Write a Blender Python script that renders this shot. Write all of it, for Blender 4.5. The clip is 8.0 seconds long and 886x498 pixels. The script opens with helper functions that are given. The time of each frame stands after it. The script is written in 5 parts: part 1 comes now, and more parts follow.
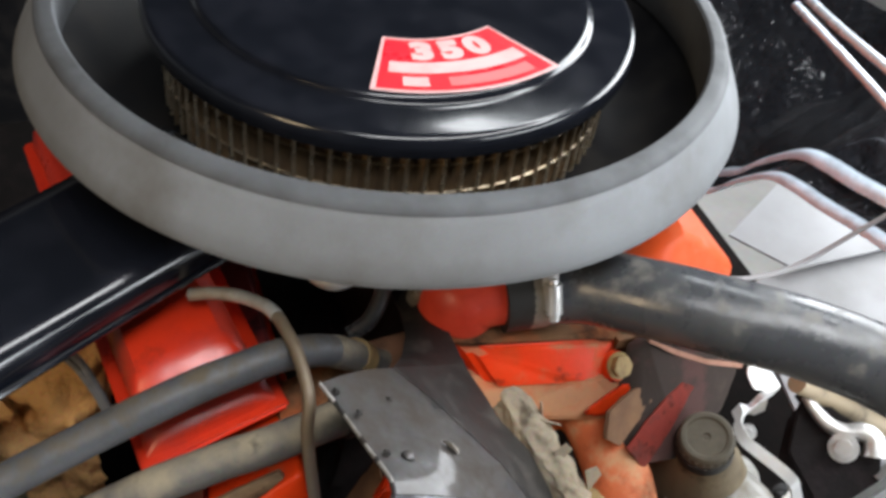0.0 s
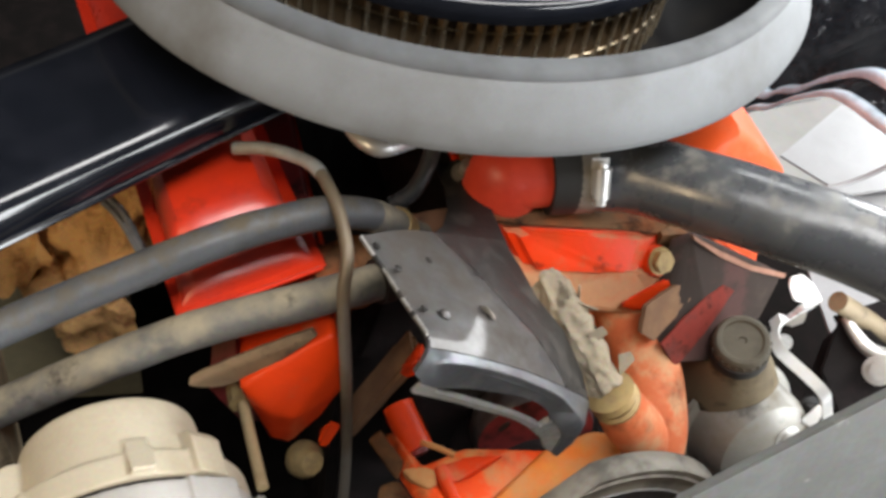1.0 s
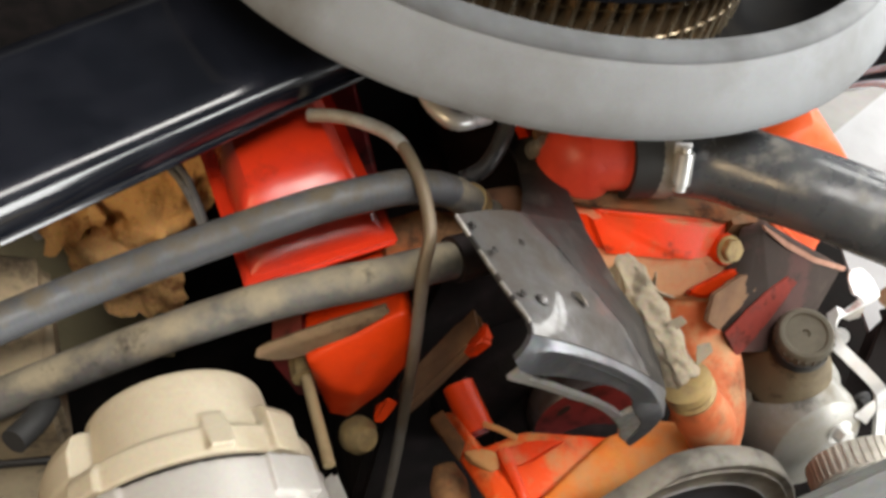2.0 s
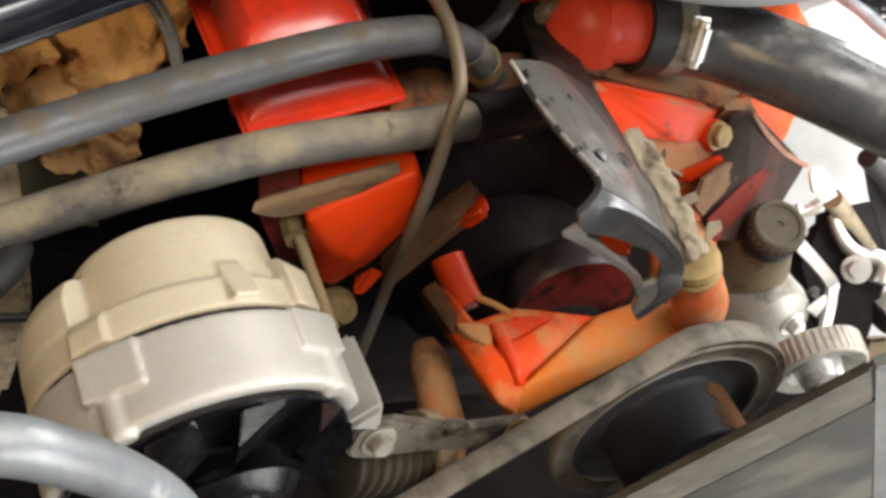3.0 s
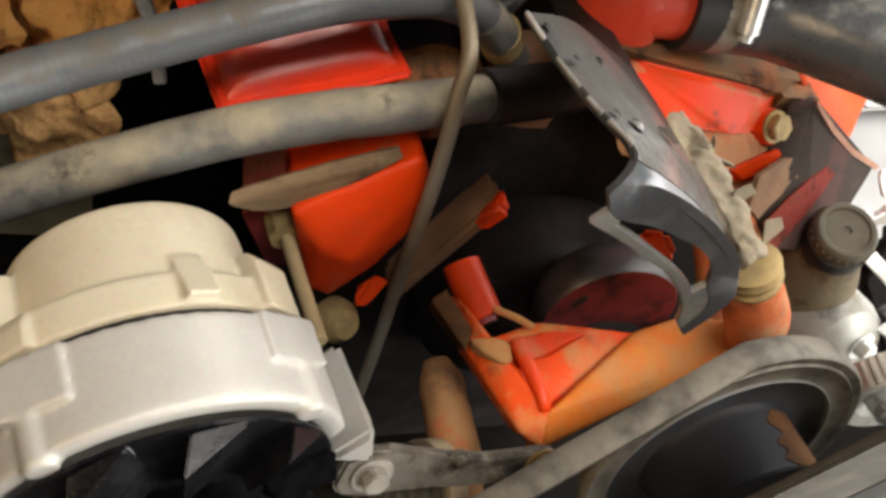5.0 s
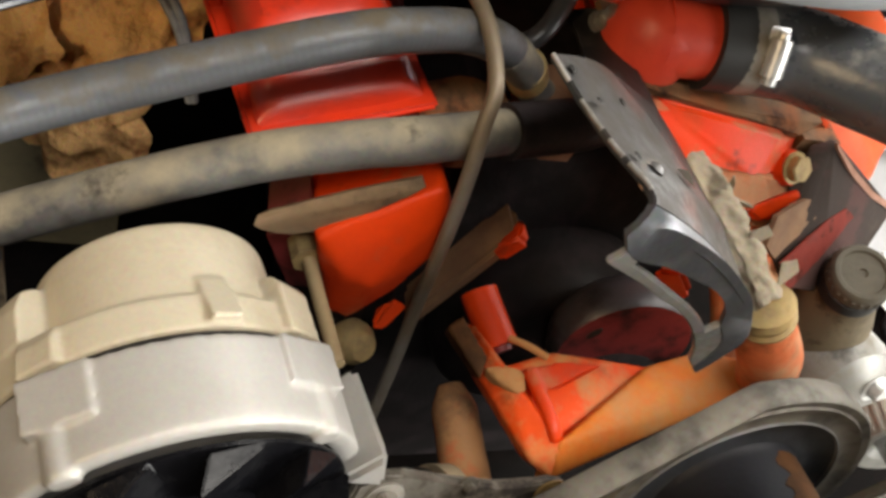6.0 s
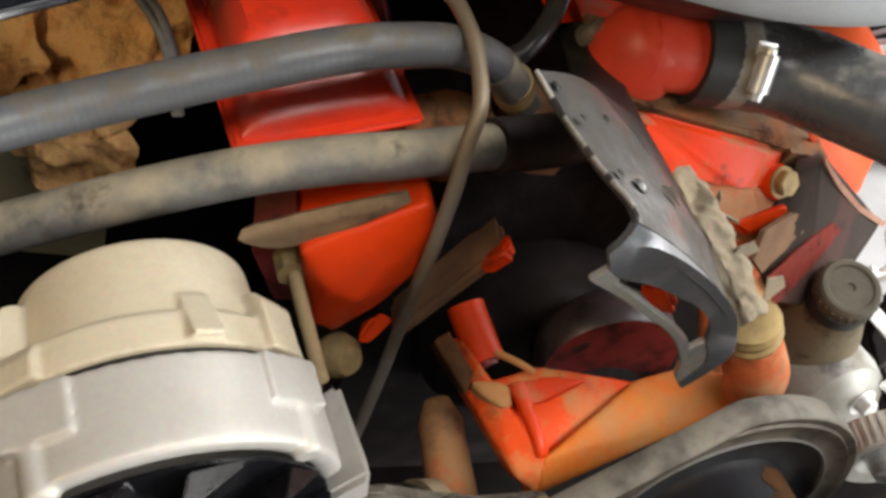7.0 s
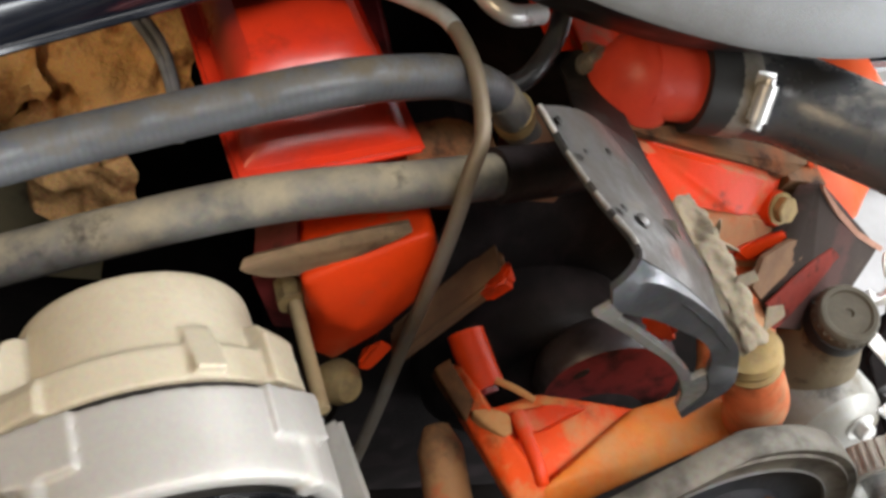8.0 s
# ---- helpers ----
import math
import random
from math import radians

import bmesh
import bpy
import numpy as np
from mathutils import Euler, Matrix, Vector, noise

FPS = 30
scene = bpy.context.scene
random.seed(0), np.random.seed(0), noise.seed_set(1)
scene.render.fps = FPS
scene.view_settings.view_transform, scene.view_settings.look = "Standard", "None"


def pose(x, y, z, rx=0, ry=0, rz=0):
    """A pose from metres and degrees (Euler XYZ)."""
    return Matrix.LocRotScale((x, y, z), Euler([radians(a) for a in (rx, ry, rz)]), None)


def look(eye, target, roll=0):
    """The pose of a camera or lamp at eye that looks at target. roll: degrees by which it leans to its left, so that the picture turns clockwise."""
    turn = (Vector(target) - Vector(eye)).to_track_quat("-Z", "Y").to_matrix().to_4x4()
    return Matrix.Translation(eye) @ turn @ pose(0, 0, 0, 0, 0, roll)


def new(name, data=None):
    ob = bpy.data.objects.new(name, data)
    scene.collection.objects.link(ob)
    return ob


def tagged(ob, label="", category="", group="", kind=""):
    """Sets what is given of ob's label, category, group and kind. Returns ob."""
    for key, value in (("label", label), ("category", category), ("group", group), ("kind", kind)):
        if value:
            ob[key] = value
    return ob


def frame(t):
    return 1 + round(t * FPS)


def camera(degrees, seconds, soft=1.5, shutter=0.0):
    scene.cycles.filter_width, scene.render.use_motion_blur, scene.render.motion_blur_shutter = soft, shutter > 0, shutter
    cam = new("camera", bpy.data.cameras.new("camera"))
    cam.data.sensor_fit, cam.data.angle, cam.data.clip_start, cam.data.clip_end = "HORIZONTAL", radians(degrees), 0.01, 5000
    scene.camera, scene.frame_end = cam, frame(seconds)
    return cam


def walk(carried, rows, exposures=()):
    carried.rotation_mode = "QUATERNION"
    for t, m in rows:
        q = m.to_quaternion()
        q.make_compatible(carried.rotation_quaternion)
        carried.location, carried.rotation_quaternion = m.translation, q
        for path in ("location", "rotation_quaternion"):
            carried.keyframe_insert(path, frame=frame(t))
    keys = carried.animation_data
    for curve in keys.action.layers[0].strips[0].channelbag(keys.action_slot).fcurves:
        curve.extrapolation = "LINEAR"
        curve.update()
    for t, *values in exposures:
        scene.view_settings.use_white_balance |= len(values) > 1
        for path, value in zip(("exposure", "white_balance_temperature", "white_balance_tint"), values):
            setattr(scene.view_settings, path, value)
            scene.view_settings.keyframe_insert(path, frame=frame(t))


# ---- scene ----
cam = camera(49.00, 8.0, soft=3.2, shutter=0.4)
PATH = [
    (0, (-0.198, -0.3836, 1.3317), (0.108, 0.2856, 0.6546), 9.04),
    (0.5, (-0.1937, -0.3871, 1.3169), (0.0747, 0.2677, 0.6104), 10.12),
    (1, (-0.2049, -0.399, 1.3016), (0.0592, 0.2256, 0.5667), 12.48),
    (1.2, (-0.2155, -0.3987, 1.3003), (0.0353, 0.2258, 0.5607), 12.09),
    (2.3, (-0.2729, -0.3634, 1.2618), (0.0351, 0.1932, 0.4902), 20.67),
    (2.5, (-0.2895, -0.3621, 1.2384), (0.0471, 0.1597, 0.4545), 23.84),
    (3, (-0.3325, -0.358, 1.2186), (0.0935, 0.1307, 0.4572), 31.86),
    (3.5, (-0.3422, -0.3481, 1.2255), (0.1199, 0.1165, 0.4701), 33.23),
    (4, (-0.3288, -0.3474, 1.2109), (0.1369, 0.1019, 0.4485), 34.14),
    (4.5, (-0.3058, -0.3403, 1.1734), (0.1152, 0.1742, 0.4265), 29.62),
    (5, (-0.2853, -0.3366, 1.1548), (0.1017, 0.1918, 0.3992), 28.36),
    (5.2, (-0.2908, -0.336, 1.1557), (0.0922, 0.1944, 0.3994), 28.99),
    (6.5, (-0.2874, -0.3354, 1.1672), (0.0802, 0.2153, 0.4178), 28.79),
    (7, (-0.2846, -0.3327, 1.167), (0.09, 0.2175, 0.4207), 29.34),
    (7.5, (-0.2818, -0.3304, 1.1669), (0.0954, 0.2205, 0.4224), 29.37),
    (8, (-0.2885, -0.3255, 1.1711), (0.0917, 0.2333, 0.4341), 29.38),
]
EXPOSURES = [(0, -0.22, 6500, 10), (1.2, 0.15, 6850, 10), (2.5, 0.15, 7150, 10), (4.5, 0.15, 7350, 10), (6.5, 0.08, 7200, 10), (8, 0.10, 6750, 10)]
walk(cam, [(t, look(eye, target, roll)) for t, eye, target, roll in PATH], EXPOSURES)

# ---- world, light, exposure ----
world = bpy.data.worlds.new("garage_air")
scene.world = world
world.use_nodes = True
world.node_tree.nodes["Background"].inputs["Color"].default_value = (0.55, 0.6, 0.68, 1)
world.node_tree.nodes["Background"].inputs["Strength"].default_value = 0.035


def area_lamp(name, eye, target, sx, sy, watts, colour):
    data = bpy.data.lights.new(name, "AREA")
    data.shape, data.size, data.size_y, data.energy, data.color = "RECTANGLE", sx, sy, watts, colour
    ob = new(name, data)
    ob.matrix_world = look(eye, target)
    return ob


# long ceiling strip ahead of the car, then added fills without a seen source, the last warm on the passenger side
area_lamp("ceiling_strip_lamp", (0.35, -0.62, 2.5), (0.1, 0.0, 0.8), 2.2, 0.4, 48, (0.97, 0.98, 1.0))
# added to put highlights on the black fender panel
area_lamp("rear_highlight_fill", (1.15, 0.5, 2.5), (0.4, 0.2, 0.8), 2.3, 0.2, 30, (0.93, 0.97, 1.0))
area_lamp("front_right_fill", (2.1, -2.1, 1.15), (0.1, 0.0, 0.85), 2.2, 1.4, 185, (0.90, 0.95, 1.0))
# added to brighten the seal's right side and the fender panel
area_lamp("right_side_fill", (1.95, 0.55, 1.40), (0.2, 0.05, 0.85), 1.6, 1.2, 90, (0.92, 0.96, 1.0))
area_lamp("warm_left_fill", (-1.6, -0.9, 1.7), (-0.2, -0.1, 0.8), 0.5, 0.4, 12, (1.0, 0.76, 0.48))


# ---- materials ----
def material(name, base, rough=0.5, metal=0.0, second=None, scale=30.0, mix=(0.45, 0.65), fine=400.0, fine_amount=0.15,
             bump=0.15, bump_scale=300.0, coat=0.0, dust=None, dust_range=(0.5, 0.7), dust_scale=14.0, rough_vary=0.12, specular=0.5, settle=0.0, bump_depth=0.001, grime=None, grime_scale=16.0):
    """Base colour with a blotchy second colour, fine grain, an optional dust layer, oil stains and bump."""
    m = bpy.data.materials.new(name)
    m.use_nodes = True
    t = m.node_tree
    nd, ln = t.nodes, t.links
    b = nd["Principled BSDF"]
    b.inputs["Metallic"].default_value = metal
    b.inputs["Specular IOR Level"].default_value = specular
    b.inputs["Coat Weight"].default_value = coat
    b.inputs["Coat Roughness"].default_value = 0.08
    geo = nd.new("ShaderNodeNewGeometry")

    def noise_node(sc, detail=5.0, rough_n=0.6):
        n = nd.new("ShaderNodeTexNoise")
        n.inputs["Scale"].default_value = sc
        n.inputs["Detail"].default_value = detail
        n.inputs["Roughness"].default_value = rough_n
        ln.new(geo.outputs["Position"], n.inputs["Vector"])
        return n

    def ramp(fac, lo, hi):
        r = nd.new("ShaderNodeMapRange")
        r.inputs["From Min"].default_value, r.inputs["From Max"].default_value = lo, hi
        ln.new(fac, r.inputs["Value"])
        return r.outputs["Result"]

    def blend(fac, a, c, kind="MIX"):
        x = nd.new("ShaderNodeMix")
        x.data_type, x.blend_type = "RGBA", kind
        if hasattr(fac, "links"):
            ln.new(fac, x.inputs["Factor"])
        else:
            x.inputs["Factor"].default_value = fac
        for v, sock in ((a, x.inputs["A"]), (c, x.inputs["B"])):
            if hasattr(v, "links"):
                ln.new(v, sock)
            else:
                sock.default_value = (*v, 1)
        return x.outputs["Result"]

    big = noise_node(scale)
    sec = second if second else tuple(0.78 * c for c in base)
    col = blend(ramp(big.outputs["Fac"], *mix), base, sec)
    grain = noise_node(fine, 3.0, 0.7)
    col = blend(fine_amount, col, grain.outputs["Color"], "OVERLAY")
    r = nd.new("ShaderNodeMapRange")
    r.inputs["From Min"].default_value, r.inputs["From Max"].default_value = 0.3, 0.7
    r.inputs["To Min"].default_value, r.inputs["To Max"].default_value = max(0.02, rough - rough_vary), min(1.0, rough + rough_vary)
    ln.new(big.outputs["Fac"], r.inputs["Value"])
    rough_out = r.outputs["Result"]
    if dust:
        dn = noise_node(dust_scale, 6.0, 0.65)
        level = dn.outputs["Fac"]
        if settle:
            # dust lies thicker on faces that look up
            sp = nd.new("ShaderNodeSeparateXYZ")
            ln.new(geo.outputs["Normal"], sp.inputs[0])
            ad = nd.new("ShaderNodeMath")
            ad.operation = "MULTIPLY_ADD"
            ln.new(sp.outputs["Z"], ad.inputs[0])
            ad.inputs[1].default_value = settle
            ln.new(level, ad.inputs[2])
            level = ad.outputs[0]
        dm = ramp(level, *dust_range)
        col = blend(dm, col, dust)
        mx = nd.new("ShaderNodeMix")
        mx.data_type = "FLOAT"
        ln.new(dm, mx.inputs["Factor"])
        ln.new(rough_out, mx.inputs["A"])
        mx.inputs["B"].default_value = 0.9
        rough_out = mx.outputs["Result"]
        ml = nd.new("ShaderNodeMath")
        ml.operation = "MULTIPLY_ADD"
        ln.new(dm, ml.inputs[0])
        ml.inputs[1].default_value, ml.inputs[2].default_value = -metal, metal
        ln.new(ml.outputs[0], b.inputs["Metallic"])
    if grime:
        # oil-black stains with ragged edges
        gn = noise_node(grime_scale, 8.0, 0.68)
        col = blend(ramp(gn.outputs["Fac"], *grime), col, (0.016, 0.011, 0.008))
    ln.new(col, b.inputs["Base Color"])
    ln.new(rough_out, b.inputs["Roughness"])
    if bump:
        bn = noise_node(bump_scale, 4.0, 0.6)
        bp = nd.new("ShaderNodeBump")
        bp.inputs["Strength"].default_value = bump
        bp.inputs["Distance"].default_value = bump_depth
        ln.new(bn.outputs["Fac"], bp.inputs["Height"])
        ln.new(bp.outputs["Normal"], b.inputs["Normal"])
    return m


DUST = (0.30, 0.22, 0.14)
M_ORANGE = material("orange_engine_paint", (0.66, 0.046, 0.006), 0.40, second=(0.58, 0.04, 0.006), bump=0.2, dust=(0.40, 0.20, 0.09), dust_range=(0.62, 0.86), dust_scale=30, settle=0.08, grime=(0.56, 0.72), grime_scale=10.0, specular=0.22)
M_ORANGE_DUSTY = material("dusty_orange_paint", (0.76, 0.14, 0.025), 0.55, second=(0.66, 0.24, 0.05), scale=26, bump=0.25, dust=(0.50, 0.30, 0.13), dust_range=(0.62, 0.92), dust_scale=40, settle=0.16, specular=0.25)
M_RED = material("red_valve_cover_paint", (0.66, 0.034, 0.008), 0.36, second=(0.54, 0.024, 0.007), coat=0.0, bump=0.08, dust=(0.30, 0.09, 0.06), dust_range=(0.64, 0.95), dust_scale=30, grime=(0.66, 0.82), grime_scale=11.0, specular=1.0)
M_NECK = material("faded_red_paint", (0.72, 0.07, 0.035), 0.42, second=(0.62, 0.05, 0.025), scale=30, bump=0.15, bump_scale=700, dust=(0.4, 0.2, 0.12), dust_range=(0.6, 0.85))
# oil-stained dark red; on the head deck it holds the hoses' shade
M_DARKRED = material("dark_red_oil_and_shade", (0.20, 0.030, 0.030), 0.4, second=(0.022, 0.011, 0.011), scale=45, mix=(0.48, 0.66), specular=0.35)
M_DUSTY_SLOPE = material("caked_tan_dust", (0.46, 0.24, 0.13), 0.85, second=(0.54, 0.12, 0.045), scale=30, mix=(0.5, 0.75), bump=0.4, bump_scale=220, grime=(0.64, 0.80), grime_scale=30.0, specular=0.15)
M_DARK_BRACKET = material("worn_dark_bracket", (0.042, 0.032, 0.028), 0.75, specular=0.06, second=(0.075, 0.042, 0.038), scale=17, mix=(0.535, 0.60), dust=(0.10, 0.078, 0.06), dust_range=(0.60, 0.90), dust_scale=22)
M_GRIME = material("black_oily_grime", (0.012, 0.011, 0.010), 0.55, second=(0.03, 0.024, 0.02), scale=40, bump=0.4, specular=0.2)
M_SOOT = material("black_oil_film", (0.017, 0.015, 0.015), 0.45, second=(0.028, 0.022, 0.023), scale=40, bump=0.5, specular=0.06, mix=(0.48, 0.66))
# near-black that stands in for the unlit depth below the engine
M_VOID = material("unlit_depth_black", (0.009, 0.008, 0.0075), 0.8, second=(0.014, 0.011, 0.0105), scale=40, bump=0.5, specular=0.02)
M_ALU = material("cast_aluminium", (0.37, 0.353, 0.33), 0.50, 0.22, specular=0.4, second=(0.33, 0.313, 0.29), scale=16, fine_amount=0.14, bump=0.14, bump_scale=900)
M_ALU_TAN = material("dusty_cast_aluminium", (0.445, 0.39, 0.295), 0.6, 0.1, specular=0.3, second=(0.385, 0.325, 0.235), scale=16, fine_amount=0.16, bump=0.16, bump_scale=900, dust=(0.31, 0.25, 0.155), dust_range=(0.6, 0.9), dust_scale=24)
M_BLACK_GLOSS = material("black_gloss_paint", (0.005, 0.006, 0.009), 0.16, second=(0.008, 0.009, 0.013), coat=0.15, bump=0.02, rough_vary=0.05)
M_FAN = material("black_fan_paint", (0.004, 0.004, 0.005), 0.26, second=(0.007, 0.007, 0.008), scale=60, bump=0.25, specular=0.16)
M_FOAM = material("grey_foam_rubber", (0.20, 0.212, 0.224), 0.85, second=(0.13, 0.132, 0.133), scale=6, mix=(0.42, 0.75), fine=900, fine_amount=0.22, bump=0.35, bump_scale=1200, dust=(0.105, 0.10, 0.088), dust_range=(0.48, 0.80), dust_scale=10)
# worn rubber, darkened further for the shade inside the ring
M_FOAM_TOP = material("worn_and_shaded_rubber", (0.075, 0.08, 0.086), 0.7, second=(0.055, 0.057, 0.06), scale=20, bump=0.2, bump_scale=800)
M_RUBBER = material("black_hose_rubber", (0.052, 0.056, 0.062), 0.30, second=(0.070, 0.073, 0.076), scale=30, bump=0.15, fine_amount=0.25, dust=(0.22, 0.205, 0.175), dust_range=(0.62, 0.95), dust_scale=60, settle=0.10, coat=0.0, specular=0.6)
M_HOSE = material("braided_hose_rubber", (0.064, 0.068, 0.075), 0.42, second=(0.040, 0.041, 0.043), scale=40, mix=(0.45, 0.7), fine=500, fine_amount=0.25, bump=0.12, bump_scale=520, dust=(0.075, 0.060, 0.040), dust_range=(0.70, 0.95), dust_scale=70, settle=0.36, specular=0.5)
M_RUBBER_DUSTY = material("dusty_hose_rubber", (0.10, 0.096, 0.09), 0.6, second=(0.05, 0.05, 0.05), scale=24, mix=(0.45, 0.65), fine=300, fine_amount=0.3, bump=0.35, bump_scale=260, dust=(0.25, 0.215, 0.15), dust_range=(0.58, 0.88), dust_scale=30, settle=0.30, grime=(0.54, 0.68), grime_scale=26.0, specular=0.5)
M_DARK_RUBBER = material("dark_rubber", (0.02, 0.02, 0.02), 0.6)
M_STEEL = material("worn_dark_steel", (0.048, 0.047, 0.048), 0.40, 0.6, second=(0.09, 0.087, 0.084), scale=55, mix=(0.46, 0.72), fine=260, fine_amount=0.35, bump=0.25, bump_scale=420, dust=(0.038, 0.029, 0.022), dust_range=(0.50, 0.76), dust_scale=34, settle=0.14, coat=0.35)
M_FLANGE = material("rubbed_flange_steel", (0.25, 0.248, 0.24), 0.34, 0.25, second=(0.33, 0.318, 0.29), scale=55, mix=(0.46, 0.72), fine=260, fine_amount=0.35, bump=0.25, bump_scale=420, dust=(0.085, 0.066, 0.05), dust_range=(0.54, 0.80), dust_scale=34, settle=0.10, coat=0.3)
# dark reflection on the bracket's bend, put into the colour
M_BEND = material("bend_steel_dark_reflection", (0.098, 0.104, 0.116), 0.42, 0.35, second=(0.17, 0.174, 0.182), scale=50, mix=(0.50, 0.72), fine=260, fine_amount=0.3, bump=0.25, bump_scale=420, dust=(0.075, 0.062, 0.05), dust_range=(0.58, 0.82), dust_scale=34)
M_BRIGHT_STEEL = material("bright_worn_steel", (0.52, 0.50, 0.47), 0.35, 0.7, second=(0.3, 0.28, 0.25), scale=90)
M_DULL_STEEL = material("dull_grey_steel", (0.30, 0.28, 0.25), 0.5, 0.5, second=(0.2, 0.18, 0.15), scale=40, dust=DUST, dust_range=(0.55, 0.8))
M_WIRE = material("yellowed_steel_wire", (0.55, 0.46, 0.33), 0.3, 0.8, second=(0.35, 0.27, 0.17), scale=60)
M_ZINC_DULL = material("pale_grey_zinc_line", (0.42, 0.42, 0.40), 0.5, 0.3, second=(0.3, 0.27, 0.22), scale=40, dust=DUST, dust_range=(0.6, 0.85))
M_PINK_CAST = material("faded_pink_orange_casting", (0.52, 0.13, 0.05), 0.65, second=(0.56, 0.24, 0.12), scale=40, bump=0.35, bump_scale=300, dust=(0.44, 0.30, 0.17), dust_range=(0.60, 0.85), dust_scale=40, settle=0.12, specular=0.25, grime=(0.54, 0.72), grime_scale=16.0)
M_STRAP = material("grimy_strap_steel", (0.12, 0.107, 0.088), 0.5, 0.4, second=(0.22, 0.20, 0.17), scale=60, mix=(0.48, 0.7), bump=0.4, bump_scale=300, dust=(0.14, 0.11, 0.075), dust_range=(0.52, 0.75), dust_scale=40, grime=(0.52, 0.66), grime_scale=40.0)
M_CAST = material("dusty_cast_orange", (0.76, 0.075, 0.010), 0.5, second=(0.60, 0.27, 0.10), scale=24, mix=(0.50, 0.66), fine=160, fine_amount=0.2, bump=0.35, bump_scale=260, dust=(0.44, 0.28, 0.14), dust_range=(0.62, 0.9), dust_scale=34, settle=0.16, specular=0.15, grime=(0.56, 0.74), grime_scale=13.0)
M_BAR = material("orange_brown_casting", (0.58, 0.15, 0.024), 0.55, second=(0.54, 0.22, 0.06), scale=22, mix=(0.42, 0.7), fine=160, fine_amount=0.25, bump=0.35, bump_scale=260, dust=(0.40, 0.25, 0.12), dust_range=(0.58, 0.9), dust_scale=30, settle=0.16, specular=0.15, grime=(0.58, 0.78), grime_scale=12.0)
M_FADED = material("faded_orange_paint", (0.68, 0.085, 0.018), 0.5, second=(0.60, 0.13, 0.05), scale=20, dust=(0.46, 0.24, 0.15), dust_range=(0.58, 0.85), dust_scale=24, settle=0.05, specular=0.25)
M_PAN = material("black_pan_paint", (0.006, 0.006, 0.007), 0.45, second=(0.014, 0.013, 0.012), scale=30, specular=0.25)
M_BELLOWS = material("brown_black_bellows_rubber", (0.030, 0.023, 0.014), 0.75, second=(0.016, 0.013, 0.010), scale=40, specular=0.25, dust=(0.085, 0.064, 0.036), dust_range=(0.6, 0.9), settle=0.1)
M_RAIL = material("dusty_brown_rail", (0.20, 0.13, 0.072), 0.75, second=(0.13, 0.085, 0.05), scale=40, bump=0.3, grime=(0.54, 0.70), grime_scale=30.0)
M_INTAKE = material("orange_paint_under_dust", (0.76, 0.042, 0.006), 0.42, second=(0.60, 0.06, 0.012), scale=20, mix=(0.5, 0.7), bump=0.2, dust=(0.36, 0.20, 0.10), dust_range=(0.72, 0.95), dust_scale=34, settle=0.26, specular=0.3, grime=(0.60, 0.74), grime_scale=30.0)
M_CABLE = material("grey_cable_sheath", (0.20, 0.205, 0.215), 0.45, second=(0.13, 0.132, 0.138), scale=60)
M_LEG = material("dust_caked_orange", (0.34, 0.16, 0.062), 0.8, second=(0.50, 0.075, 0.016), scale=34, mix=(0.5, 0.66), bump=0.4, bump_scale=240, dust=(0.22, 0.14, 0.075), dust_range=(0.55, 0.8), dust_scale=50, grime=(0.56, 0.74), grime_scale=13.0)
M_CREAM = material("pale_cream_pulley", (0.60, 0.58, 0.52), 0.5, second=(0.40, 0.38, 0.33), scale=40)
M_ROD = material("silver_painted_rod", (0.80, 0.86, 0.95), 0.22, 0.45, second=(0.62, 0.67, 0.74), scale=50)
M_LEDGE = material("brown_dusty_ledge", (0.15, 0.078, 0.038), 0.8, second=(0.28, 0.075, 0.026), scale=26, mix=(0.48, 0.72), bump=0.4, bump_scale=240, grime=(0.52, 0.68), grime_scale=34.0, specular=0.15)
M_PINK_EDGE = material("dusty_pink_edge", (0.36, 0.19, 0.135), 0.7, second=(0.26, 0.13, 0.09), scale=40, bump=0.3, specular=0.2)
M_SEAT = material("tan_seat_dust", (0.46, 0.22, 0.085), 0.8, second=(0.58, 0.12, 0.03), scale=34, mix=(0.5, 0.72), bump=0.35, bump_scale=240, specular=0.25, grime=(0.62, 0.80), grime_scale=22.0)
M_PATCH = material("worn_red_patch", (0.19, 0.034, 0.026), 0.8, second=(0.09, 0.035, 0.03), scale=40, mix=(0.46, 0.68), bump=0.3, specular=0.05, grime=(0.54, 0.66), grime_scale=50.0)
M_BROWN_DUST = material("brown_caked_dust", (0.15, 0.078, 0.040), 0.85, second=(0.22, 0.12, 0.06), scale=34, bump=0.4, bump_scale=240)
M_PURPLE_GREY = material("oily_purple_grey_metal", (0.052, 0.046, 0.052), 0.4, 0.1, second=(0.016, 0.013, 0.015), scale=55, mix=(0.46, 0.66), bump=0.4)
M_TUBE = material("dusty_steel_line", (0.15, 0.115, 0.078), 0.55, 0.3, second=(0.20, 0.18, 0.155), scale=14, fine_amount=0.2)
M_BRASS = material("dirty_brass", (0.38, 0.27, 0.12), 0.5, 0.35, second=(0.26, 0.18, 0.09), scale=90, bump=0.4, bump_scale=260)
M_CHROME = material("bright_zinc", (0.74, 0.74, 0.73), 0.36, 0.7, second=(0.56, 0.55, 0.53), bump=0.12)
M_PULLEY = material("worn_black_pulley", (0.020, 0.021, 0.027), 0.5, second=(0.010, 0.010, 0.013), scale=14, mix=(0.40, 0.65), specular=0.22, fine_amount=0.3, bump=0.3)
